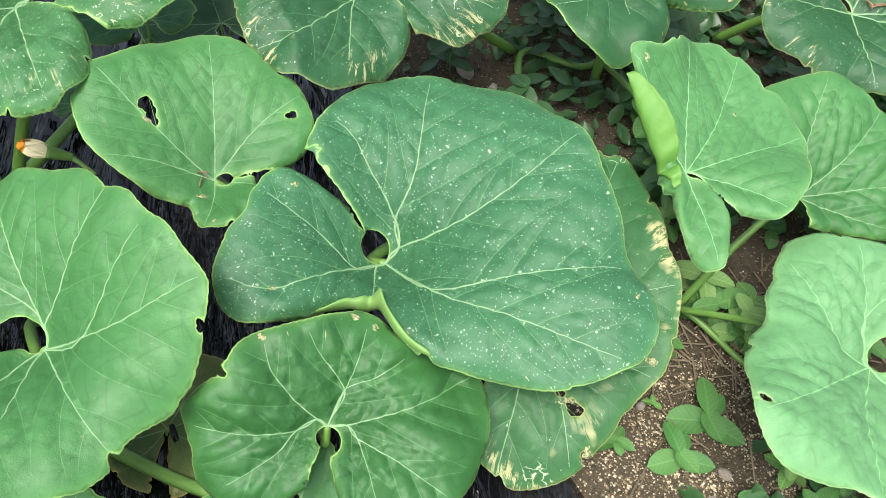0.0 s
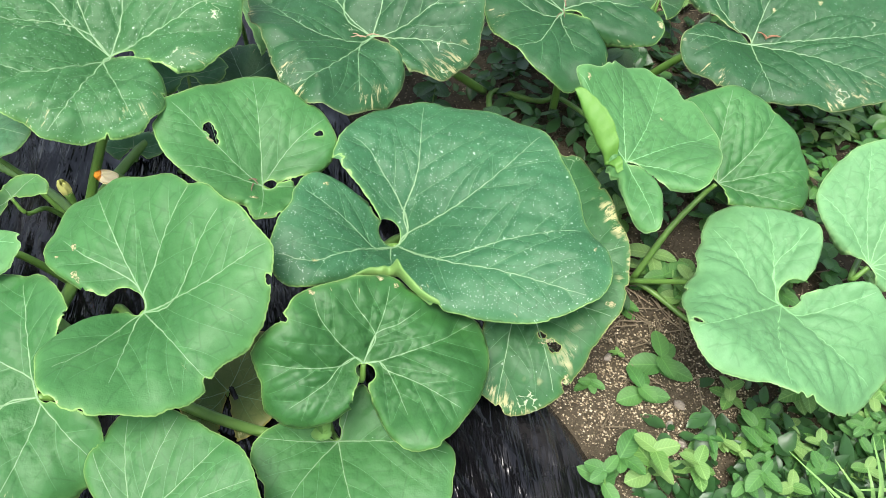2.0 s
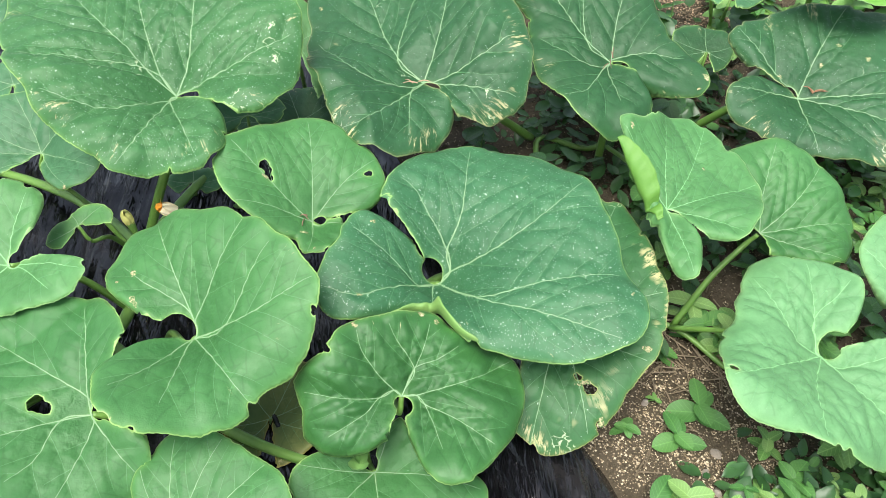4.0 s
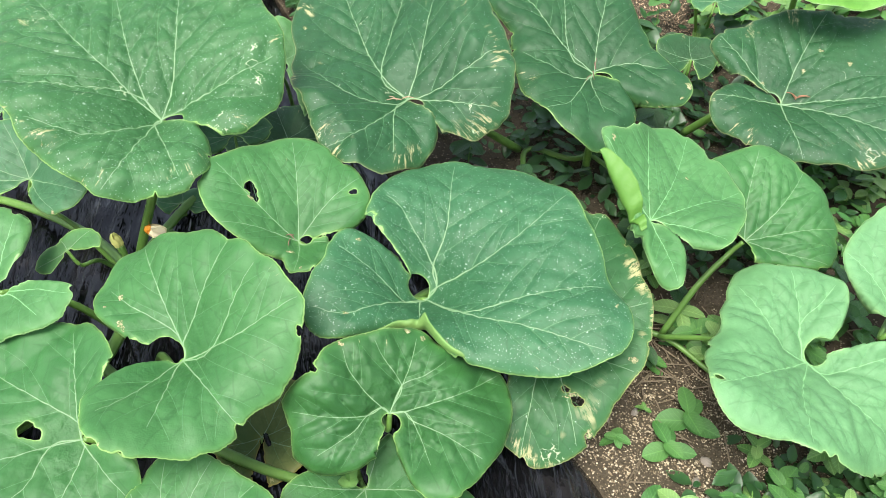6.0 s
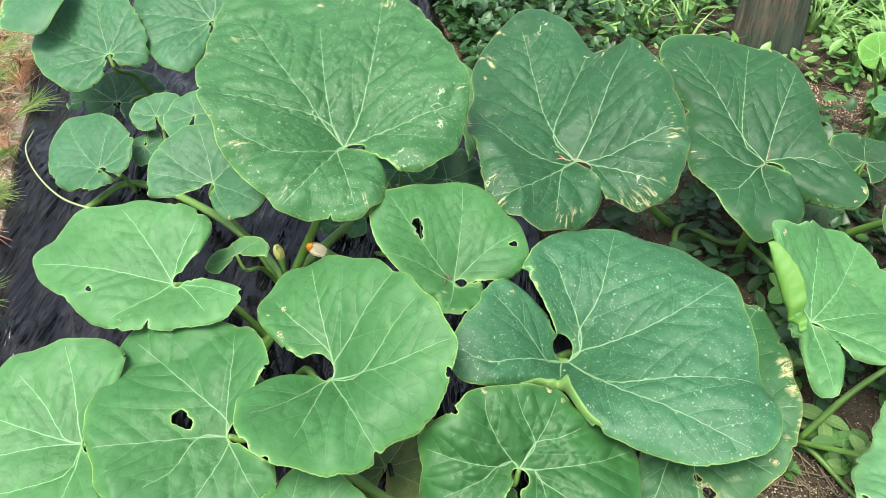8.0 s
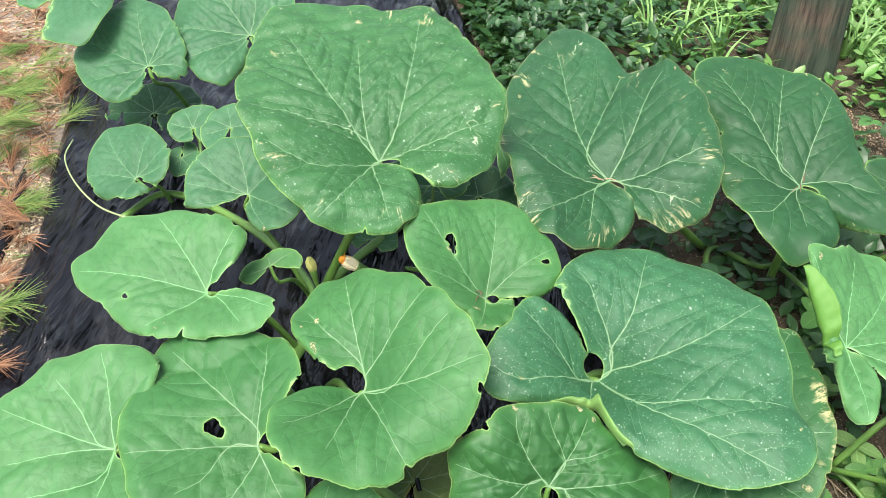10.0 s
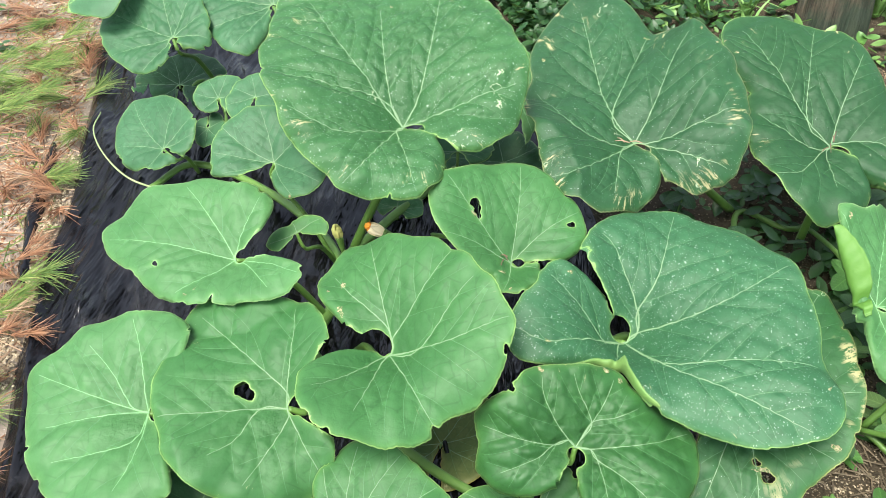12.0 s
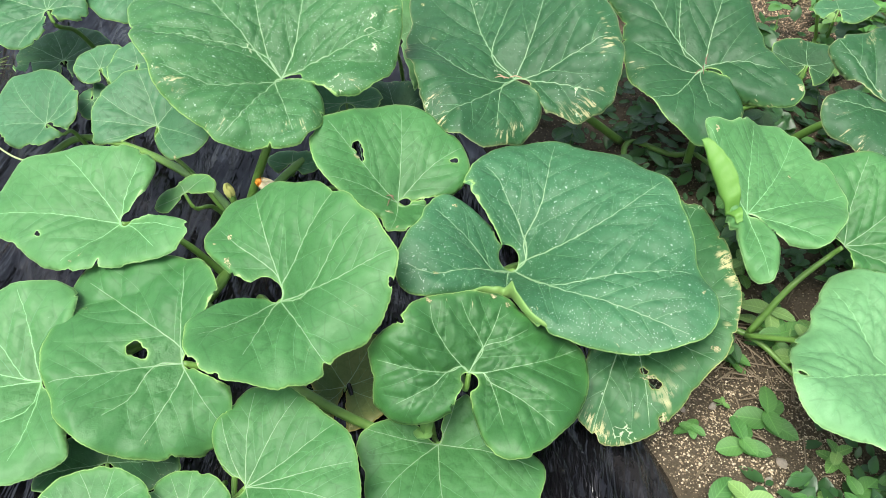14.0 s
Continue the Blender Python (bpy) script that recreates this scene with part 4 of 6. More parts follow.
pumpkin_leaf("large dark green pumpkin leaf with dry flecks near the post", "dark", (0.201, 0.837, 0.2), (-11, -12, 137), 372, (5.5, 10.7, 13.2, 14.3,
             13.3, 11.6, 10.3, 9.7, 10.2, 10.7, 12.5, 14.8, 17.7, 20, 21.8, 24.7, 28, 27.2, 22.2, 14.2, 13.1, 12, 11.6, 11.8, 11.9, 12, 12, 12.3,
             12.6, 13.2, 13.5, 13.3, 12.1, 10.9, 9.6, 7.2, 4.1), (((0.498, 0.278), (0.47, 0.504), (0.463, 0.887)),
             ((0.348, 0.343), (0.339, 0.909)),
             ((0.504, 0.229), (0.411, 0.607), (0.394, 0.96)),
             ((0.26, 0.068), (0.172, 0.447), (0.123, 0.812)),
             ((0.709, 0.213), (0.623, 0.523), (0.577, 0.89)),
             ((0.754, 0.197), (0.766, 0.651), (0.741, 0.96)),
             ((0.808, 0.162), (0.865, 0.614))), 0.025, twist=(-0.42, 0.21), foot=(0.213, 0.833, 0.02), scars=((0.091, 0.968, 0.01), (0.065, 0.962, 0.005), (0.49, 0.97, 0.008), (0.494, 0.867,
             0.006)), pucker=1.4, sinus=(1.5, 65, 0.4, 20))
pumpkin_leaf("puckered green pumpkin leaf tucked under a larger one", "puckered", (-0.101, 0.307, 0.144), (8.6, -30.1, 81.3), 330, (3.7, 8.6, 10,
             10.5, 10.9, 11.3, 11.7, 12.3, 12.9, 13.3, 13.6, 13.6, 11.7, 10.2, 9.3, 9, 9.5, 9.5, 9.3, 9.2, 9, 9, 9.2, 9.5, 9.9, 9.6, 9.6, 10.4, 10.9,
             11, 10.9, 10.7, 10.2, 9.3, 8.1, 6.6, 4.9), (((0.679, 0.109), (0.669, 0.369), (0.653, 0.656), (0.632, 0.897)),
             ((0.457, 0.083), (0.447, 0.356), (0.452, 0.658), (0.459, 0.901)),
             ((0.457, 0.083), (0.448, 0.343), (0.543, 0.663), (0.557, 0.871)),
             ((0.457, 0.083), (0.447, 0.356), (0.388, 0.604), (0.375, 0.845)),
             ((0.266, 0.114), (0.287, 0.379), (0.294, 0.67), (0.303, 0.947)),
             ((0.266, 0.114), (0.194, 0.199), (0.178, 0.542), (0.166, 0.902)),
             ((0.266, 0.114), (0.194, 0.199), (0.122, 0.388), (0.087, 0.624)),
             ((0.679, 0.109), (0.805, 0.225), (0.801, 0.579), (0.788, 0.94)),
             ((0.679, 0.109), (0.805, 0.225), (0.871, 0.423), (0.881, 0.842))), 0.049, twist=(1.58, 2.01),
             foot=(-0.13, 0.42, 0.03), holes=((0.702, 0.98, 0.004),), wave=1.5, scars=((0.629, 0.97, 0.006), (0.483, 0.969, 0.007), (0.447, 0.937,
             0.006)), pucker=3.4, sinus=(1.0, 85, 0.7, 75), bow=((-10, 0.005, -0.48), (180, 0.025, -0.12)))
pumpkin_leaf("light green pumpkin leaf with one side curled up", "light", (0.216, 0.523, 0.21), (-11.6, -10.6, 139.8), 368, (6, 8.8, 9.5, 10.2, 11.3,
             12.8, 14.2, 14.6, 14.8, 14.9, 15.9, 16.7, 16.6, 14.4, 12.1, 11.8, 12.4, 2.1, 2.1, 2.2, 2.2, 2.2, 2.2, 2.2, 2.3, 2.3, 2.3, 2.3, 2.4, 4.4,
             6.4, 9.4, 9.5, 7.3, 5.4, 4.2, 2.9), (0.057, 0.182, 0.288, 0.343, 0.442, 0.881), 0.012, twist=(3.19, -0.71), foot=(0.225,
             0.871, 0.02), wave=1.6, scars=((0.255, 0.632, 0.005), (0.429, 0.863, 0.006)), pucker=2.4, sinus=(1.0, 50, 0.5, 20), flap=((9.6, -2.6), (-0.2, 1.8), 3.0, 48))
pumpkin_leaf("pale green young pumpkin leaf over weeds beside bare soil", "pale", (0.388, 0.372, 0.117), (-10, 0.7, -152.2), 335, (5.5, 8.5, 10.1,
             10.9, 11.6, 12.2, 12.8, 13.3, 13.8, 12.9, 12, 11.6, 11.3, 10.9, 12, 13.1, 14.6, 16, 16.6, 16.3, 15.6, 14.7, 14.4, 14.3, 14.2, 14, 13.9,
             13.7, 13.6, 13.5, 13.7, 13.8, 13.4, 12.8, 11.3, 9.4, 4.1), (((0.46, 0.07), (0.483, 0.6), (0.48, 0.95)), ((0.3, 0.08), (0.208, 0.117), (0.161, 0.4), (0.155, 0.62), (0.15, 0.9)),
             ((0.352, 0.27), (0.284, 0.52), (0.25, 0.9)), ((0.3, 0.08), (0.208, 0.117), (0.161, 0.35), (0.091, 0.63), (0.07, 0.9)), ((0.76, 0.12), (0.872, 0.25), (0.939, 0.69), (0.95, 0.9)),
             ((0.761, 0.12), (0.757, 0.34), (0.776, 0.67), (0.79, 0.93)), ((0.588, 0.46), (0.611, 0.91))), 0.04, twist=(1.56, 0.85), stalk=0.0038, foot=(0.259, 0.491, 0.02), holes=((0.471, 0.933, 0.004),), pucker=2.5, sinus=(1.5, 88, 0.9, 75))
pumpkin_leaf("pale green pumpkin leaf among weeds", "pale", (0.511, 0.415, 0.13), (16.7, -12.7, 28.1), 241, (2.7, 3.9, 5.1, 5.8, 6.4, 7.8, 9.5, 11.5,
             13.5, 15.4, 16.5, 16.1, 14.3, 12.4, 10.6, 7.6, 3.3), (0.294, 0.53, 0.711, 0.868), 0.03, foot=(0.62, 0.55, 0.01), pucker=2.4)
pumpkin_leaf("green pumpkin leaf half hidden behind a curled one", "mid", (0.362, 0.557, 0.133), (20.5, -8.2, 36.7), 245, (3.4, 4, 4.7, 6.9, 10.8,
             12.1, 12.4, 12.3, 12.7, 13.3, 13.5, 12.7, 11.6, 11.2, 10.5, 9.2, 7.5), (0.255, 0.369, 0.535, 0.661, 0.872), 0.03, foot=(0.264, 0.496,
             0.02), pucker=3.0)
pumpkin_leaf("dark pumpkin leaf streaked with pale scars and dry needles", "streaked", (0.483, 0.807, 0.161), (14.8, 9.9, -42.7), 377, (3.8, 5.5, 7.3,
             9.2, 10.2, 11, 11.1, 11.1, 10.8, 10.6, 10.4, 10.4, 10.3, 10.5, 11.4, 12.3, 13.2, 15.4, 18.2, 21.5, 23.8, 25.4, 26.8, 27.4, 26.8, 24,
             21.2, 18.6, 17.2, 15.8, 14.9, 14.3, 13.9, 14.3, 14.3, 13.6, 8), (0.13, 0.381, 0.53, 0.617, 0.768, 0.946), 0.03,
             foot=(0.4, 0.93, 0.01), scars=((0.743, 0.514, 0.008), (0.678, 0.429, 0.009), (0.749, 0.308, 0.006), (0.004, 0.97, 0.006)), pucker=1.5, sinus=(0.5, 20, 1.2, 60))
pumpkin_leaf("green pumpkin leaf with a ragged hole in the middle", "mid", (-0.421, 0.285, 0.147), (-18.6, 13, -160), 274, (8.9, 10.2, 11.3, 12.2,
             13.1, 13.7, 14.4, 15.3, 16.2, 17.2, 18.3, 18.5, 17.7, 15.7, 15.3, 14.9, 14.3, 14.1, 13.7, 13, 13.1, 12.6, 12.1, 11.9, 11.8, 11.4, 11.1,
             10.7, 10.4, 10.1, 9.9, 9.8, 9.5, 9, 8.4, 7.7, 6.5), (((0.138, 0.127), (0.258, 0.327), (0.288, 0.676), (0.295, 0.899)),
             ((0.138, 0.127), (0.121, 0.609), (0.131, 0.887)),
             ((0.466, 0.205), (0.48, 0.562), (0.481, 0.937)),
             ((0.466, 0.205), (0.598, 0.501), (0.599, 0.736)),
             ((0.826, 0.119), (0.727, 0.484), (0.709, 0.826)),
             ((0.879, 0.137), (0.898, 0.85))), 0.029, twist=(2.21, 0.95), foot=(-0.45, 0.43, 0.04), holes=((0.381, 0.321, 0.01),),
             scars=((0.52, 0.97, 0.005),), pucker=1.3)
pumpkin_leaf("flat light-green pumpkin leaf with a nibbled edge over black film", "light", (-0.546, 0.457, 0.185), (-8.6, 14.8, -151.5), 304, (4.6,
             7.6, 8.8, 9.7, 10.5, 10.9, 10.7, 11.6, 12.8, 13.8, 15.1, 16.4, 17, 17.3, 19, 17.4, 14.2, 12.2, 11.3, 10.4, 9.5, 8.8, 8.3, 7.9, 7.5, 7.3,
             7.3, 7.2, 7.2, 7.8, 8.5, 9.3, 9.9, 10.6, 11.7, 10.8, 4.6), (((0.243, 0.321), (0.251, 0.691), (0.256, 0.897)),
             ((0.11, 0.253), (0.078, 0.721), (0.077, 0.9)),
             ((0.396, 0.293), (0.398, 0.605), (0.399, 0.927)),
             ((0.579, 0.46), (0.565, 0.876)),
             ((0.911, 0.277), (0.882, 0.815)),
             ((0.959, 0.425), (0.95, 0.891))), 0.03,
             foot=(-0.454, 0.506, 0.04), holes=((0.456, 0.714, 0.0035),), scars=((0.602, 0.875, 0.006), (0.617, 0.754, 0.004)), pucker=1.3)
pumpkin_leaf("green pumpkin leaf partly covered at the edge of the film", "light", (-0.58, 0.257, 0.129), (-16, 9.3, -169.1), 266, (3.5, 9.8, 11.3,
             12.1, 12, 13.3, 13.3, 15.3, 14.4, 13.6, 13.4, 13.3, 13.1, 12.4, 11.1, 10.4, 3.6), (((0.455, 0.121), (0.436, 0.507), (0.427, 0.921)),
             ((0.422, 0.144), (0.326, 0.465), (0.323, 0.789)),
             ((0.215, 0.166), (0.198, 0.586), (0.207, 0.901)),
             ((0.516, 0.234), (0.533, 0.618), (0.533, 0.797)),
             ((0.797, 0.255), (0.707, 0.425), (0.621, 0.812)),
             ((0.839, 0.33), (0.822, 0.541), (0.806, 0.759))), 0.03,
             foot=(-0.49, 0.4, 0.04), pucker=1.3)
pumpkin_leaf("small dull green pumpkin leaf under a very large one", "dusty", (-0.569, 0.653, 0.181), (0.3, -21.4, 73.1), 298, (3.1, 7.4, 9.2, 9.6,
             8.2, 7.4, 6.7, 6.5, 7.5, 8.3, 9, 9.4, 9.4, 9.2, 8.9, 8.6, 5.1), (0.178, 0.64, 0.777, 0.954), 0.03, foot=(-0.473, 0.604,
             0.05), scars=((0.081, 0.97, 0.006),), pucker=2.0)
pumpkin_leaf("grey-green pumpkin leaf with a small folded lobe", "dusty", (-0.854, 0.932, 0.179), (-14.2, -15.4, 125.5), 324, (2.9, 5.5, 6.5, 6.4,
             7.1, 8.1, 10.5, 14.2, 16.5, 15.9, 14.5, 13, 11.5, 10, 8.4, 7, 4.2), (0.276, 0.48, 0.626, 0.761), 0.012, foot=(-0.852, 1.034, 0.03),
             pucker=2.0)
pumpkin_leaf("grey-green pumpkin leaf reaching out behind the bed", "dusty", (-0.711, 1.04, 0.2), (-16.1, -18.9, 117.6), 345, (4.8, 9.7, 10.1, 9.6,
             9.3, 10.1, 10.9, 12.4, 14.4, 15.5, 15.5, 14.1, 12.6, 11.7, 11.9, 11.7, 4.1), (0.309, 0.562, 0.706, 0.897), 0.03, foot=(-0.78, 1.1, 0.03), pucker=2.0)
pumpkin_leaf("smooth grey-green pumpkin leaf beside the path", "dusty", (-1.048, 1.049, 0.25), (-4.5, -17, 105.1), 368, (14.4, 17.9, 13.9, 10.5, 9.8,
             9.1, 8.7, 9.4, 10, 9.5, 9, 8.3, 7.5, 8.3, 9.3, 8.1, 4.3), (0.009, 0.12, 0.408, 0.656), 0.03, foot=(-0.98, 1.15, 0.03), pucker=2.0)
pumpkin_leaf("small round pumpkin leaf close to the black film", "dusty", (-0.799, 0.738, 0.099), (-24, 2.2, 155.1), 346, (4, 5, 5.9, 6.9, 7.9, 9.3,
             11.1, 12.3, 10.7, 9.1, 7.4, 5.6, 4.1, 4.2, 4.3, 4.1, 3.8), (0.133, 0.316, 0.437, 0.574), 0.012, foot=(-0.769, 0.772, 0.03), pucker=2.0)
pumpkin_leaf("small young pumpkin leaf on a short stalk over film", "dusty", (-0.747, 0.85, 0.13), (-15.5, -14.9, 121.4), 346, (3.2, 3.5, 3.7, 4.2,
             4.8, 4.9, 4.7, 4.4, 4.5, 4.5, 4.5, 4.4, 4, 3.6, 3.4, 3.1, 2.8), (0.398, 0.666), 0.012, foot=(-0.72, 0.8, 0.03), pucker=2.0)
pumpkin_leaf("small young pumpkin leaf on a short stalk over film", "dusty", (-0.674, 0.84, 0.15), (-7.7, -20, 95.7), 346, (2.7, 4, 4.9, 4.6, 4.5,
             4.4, 4.4, 4.3, 4.4, 4.6, 4.6, 4.7, 4.7, 4.8, 5.2, 5.5, 4.8), (0.559, 0.838), 0.012, foot=(-0.72, 0.8, 0.03), pucker=2.0)
pumpkin_leaf("small young pumpkin leaf on a short stalk over film", "dusty", (-0.76, 0.817, 0.09), (9.7, 19.1, -78.3), 346, (2.5, 2.8, 2.9, 2.8, 2.8,
             2.7, 2.9, 3.4, 3.9, 3.7, 3.5, 3.4, 3.3, 3.1, 3.1, 3.2, 3.2), (0.381, 0.629), 0.012, foot=(-0.72, 0.8, 0.03), pucker=2.0)
pumpkin_leaf("low pumpkin leaf lying over the black film, coloured dark for shade", "dark", (-0.91, 1.003, 0.03), (-4, -7.7, 117.8), 337, (8.8, 7.9, 7.9, 8.7, 9.2, 8.9,
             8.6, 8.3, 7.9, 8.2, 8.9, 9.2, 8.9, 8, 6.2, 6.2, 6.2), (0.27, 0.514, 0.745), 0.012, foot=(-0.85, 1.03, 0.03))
pumpkin_leaf("small drooping young pumpkin leaf near the vine", "mid", (-0.5, 0.544, 0.16), (-21.5, -22.8, 124.1), 238, (4.2, 4.6, 4.4, 3.7, 3.2, 2.7,
             2.3, 2, 1.8, 1.6, 1.7, 2.3, 3, 3.7, 4.5, 4.1, 3.3), (0.15, 0.881), 0.012, foot=(-0.47, 0.6, 0.05))
pumpkin_leaf("small grey mildewed pumpkin leaf above the flower", "dusty", (-0.417, 0.746, 0.044), (-0.3, -17.5, 90.9), 272, (2.7, 3.6, 4.4, 4.2, 4.1,
             3.5, 2.9, 2.3, 2.3, 2.6, 2.8, 3.1, 3.6, 4, 3.6, 3.1, 2.6), (0.193, 0.817), 0.012, foot=(-0.41, 0.76, 0.03), pucker=2.0)
pumpkin_leaf("shaded pumpkin leaf with a dry rim below others", "dusty", (-0.331, 0.798, 0.13), (2.3, -18.3, 101.2), 275, (2.6, 3.8, 5, 5.8, 5.4, 4.5,
             4, 4.4, 4.7, 5.1, 5.6, 6.7, 7.8, 8.4, 8.1, 5.7, 2.5), (0.195, 0.819), 0.012, foot=(-0.35, 0.83, 0.03), pucker=2.0)
pumpkin_leaf("pumpkin leaf close to the ground, coloured dark for shade", "dark", (-0.268, 0.873, 0.06), (-4.3, -10.8, 111.7), 300, (6.9, 6.7, 6.6, 6.5, 6.4, 6.4,
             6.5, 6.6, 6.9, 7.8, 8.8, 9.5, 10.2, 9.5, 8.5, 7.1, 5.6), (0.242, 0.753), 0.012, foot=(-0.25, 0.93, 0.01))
pumpkin_leaf("upright light green pumpkin leaf between larger ones", "light", (-0.267, 0.928, 0.17), (7.6, -31.6, 97.6), 333, (10, 7.3, 4.6, 4.9, 5.2,
             5.6, 5.9, 6.5, 7.3, 6.4, 5.2, 4.7, 4.2, 3.9, 4.8, 5.7, 6.6), (0.031, 0.598), 0.012, foot=(-0.27, 0.99, 0.01))
pumpkin_leaf("green pumpkin leaf lying low under another one", "mid", (-0.131, 0.262, 0.06), (5, 10.6, -64.6), 298, (3.9, 7.3, 9.1, 9.2, 9.8, 11.1,
             12.2, 12.9, 13.5, 14, 13.8, 12.1, 7.6, 6.3, 6, 6.5, 3), (0.11, 0.296, 0.46, 0.675, 0.961), 0.03, foot=(-0.148, 0.3, 0.04))
pumpkin_leaf("green pumpkin leaf near the front of the bed", "mid", (-0.323, 0.163, 0.11), (8.5, -2, 13.1), 275, (2.3, 3.9, 5.4, 6.6, 8.7, 11.1, 12.6,
             12.8, 12.1, 12, 11.1, 10.9, 10.7, 10.2, 8.3, 6.6, 3), (0.421, 0.594, 0.798, 0.977), 0.03, foot=(-0.36, 0.27, 0.04))
pumpkin_leaf("green pumpkin leaf at the front of the bed", "mid", (-0.457, 0.105, 0.13), (3, -11.3, 74.7), 262, (3.3, 4.3, 5.2, 6, 6.2, 5.8, 5.5, 5.1,
             5, 4.9, 4.8, 5.1, 5.5, 5.7, 5.9, 4.9, 3.9), (0.238, 0.51, 0.844), 0.03, foot=(-0.45, 0.2, 0.04))
pumpkin_leaf("small green pumpkin leaf at the front of the bed", "mid", (-0.372, 0.121, 0.12), (1.7, -11.5, 81.7), 238, (3.8, 4.2, 4.6, 4.8, 4.8, 4.8,
             4.7, 4.6, 4.6, 4.6, 4.7, 4.9, 4.9, 4.9, 4.7, 4.1, 3.5), (0.253, 0.554, 0.797), 0.012, foot=(-0.37, 0.2, 0.04))
pumpkin_leaf("pumpkin leaf low at the front, coloured dark for shade", "dark", (-0.509, 0.206, 0.05), (-1.3, -8.6, 98.4), 273, (5.6, 7.9, 9.5, 8.3, 5.2, 4.4, 4.4,
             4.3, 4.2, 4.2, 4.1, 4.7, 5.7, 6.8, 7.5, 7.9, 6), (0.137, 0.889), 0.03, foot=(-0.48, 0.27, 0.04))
pumpkin_leaf("yellowing old pumpkin leaf lying under fresh ones", "old", (-0.259, 0.349, 0.03), (-0.6, -8.7, 93.7), 341, (6.8, 6.9, 6.9, 7, 7.2, 7.3,
             7.6, 7, 4.9, 4.3, 4.2, 4.3, 5.4, 5.9, 5.9, 6, 6), (0.155, 0.412, 0.811), 0.03, foot=(-0.25, 0.44, 0.03), holes=((0.803, 0.74, 0.005),))
pumpkin_leaf("old dark pumpkin leaf with yellow scorched margin under another", "blighted", (0.085, 0.421, 0.118), (22.2, 2.4, -20.2), 255, (5.5, 7.4,
             14.2, 16.2, 14.5, 12.4, 11.5, 11.3, 11.5, 12.1, 12.9, 13.6, 15.8, 18.3, 17, 10.5, 2.8), (0.161, 0.264, 0.456, 0.625, 0.82), 0.033,
             twist=(1.07, -0.01), foot=(0.05, 0.55, 0.01), holes=((0.3, 0.671, 0.007), (0.279, 0.512, 0.004), (0.294, 1.014, 0.007)), scars=((0.296,
             0.97, 0.008), (0.29, 0.596, 0.012), (0.541, 0.677, 0.01), (0.712, 0.97, 0.012), (0.483, 0.901, 0.01), (0.225, 0.943, 0.01), (0.19, 0.843,
             0.008)), pucker=1.4)
pumpkin_leaf("pumpkin leaf on an upright stalk, coloured dark for shade", "dark", (0.415, 1.016, 0.1), (5.6, -16.6, 71), 314, (4.4, 4.3, 4.2, 4.2, 4.5, 5, 5.6,
             5.3, 5.1, 5, 5.5, 6.1, 6.6, 6.1, 5.7, 5.4, 5), (0.309, 0.78), 0.012, foot=(0.43, 1.06, 0))
# its bright colour includes light shining through from above
pumpkin_leaf("pumpkin leaf held high over weeds, bright as if lit through", "fresh", (0.60, 1.068, 0.33), (13.6, 5.7, -22.4), 272, (13.8, 19.1, 22.7, 22, 21.4,
             19.5, 16, 13.4, 11.7, 9.9, 8.8, 7.9, 7.1, 6.3, 5.5, 4.7, 3.9), (0.061, 0.166, 0.281, 0.497), 0.03, foot=(0.66, 1.2, 0))
pumpkin_leaf("small bright young leaf on a tall stalk", "fresh", (0.435, 1.191, 0.2), (-1.4, -36.8, 92.4), 327, (2.2, 2.6, 3, 3.4, 3.9, 4.2, 4.5, 4.4,
             4.2, 4.2, 4.1, 4.1, 3.9, 3.7, 3.4, 3, 2.6), (0.371, 0.684), 0.012, foot=(0.503, 1.241, 0))
pumpkin_leaf("grey-green leaf seen edge on among weeds", "dusty", (0.492, 1.166, 0.12), (2.6, -5.2, 63.9), 319, (3.7, 4, 4.2, 4.5, 5.8, 7, 6.4, 5,
             3.9, 2.8, 2.5, 3, 3.6, 4.2, 4.8, 4.8, 4.5), (0.318, 0.887), 0.012, foot=(0.52, 1.24, 0), pucker=2.0)

# ---- vines, tendril, flowers ----


def vine(points, r0, r1, label):
    ob = tagged(part("vine", tube(bmesh.new(), smooth_line(points, 8), (r0, r1), 10, 0.12), STALK, None), label, "vine", "pumpkin vines")
    return ob


VINE_LABEL = "green ribbed pumpkin vine creeping over black film"
vine([(-0.62, 0.30, 0.045), (-0.47, 0.45, 0.05), (-0.468, 0.60, 0.052), (-0.60, 0.72, 0.045), (-0.77, 0.78, 0.042), (-0.82, 0.70, 0.045)], 0.0085, 0.005, VINE_LABEL)
vine([(-0.467, 0.60, 0.05), (-0.42, 0.72, 0.045), (-0.36, 0.86, 0.045), (-0.40, 1.10, 0.05)], 0.0075, 0.005, VINE_LABEL)
vine([(-0.47, 0.45, 0.05), (-0.36, 0.36, 0.045), (-0.25, 0.30, 0.045), (-0.148, 0.262, 0.055)], 0.0075, 0.005, VINE_LABEL)
vine([(0.05, 0.55, 0.02), (0.16, 0.52, 0.015), (0.262, 0.494, 0.018), (0.34, 0.42, 0.006), (0.45, 0.36, 0.004)], 0.005, 0.0025, "green pumpkin vine lying on bare soil")
vine([(0.05, 0.55, 0.02), (0.11, 0.72, 0.02), (0.12, 0.88, 0.02), (0.21, 0.86, 0.02), (0.30, 0.98, 0.018), (0.42, 1.06, 0.012), (0.50, 1.24, 0.010)], 0.0050, 0.0035,
     "green pumpkin vine lying on bare soil")

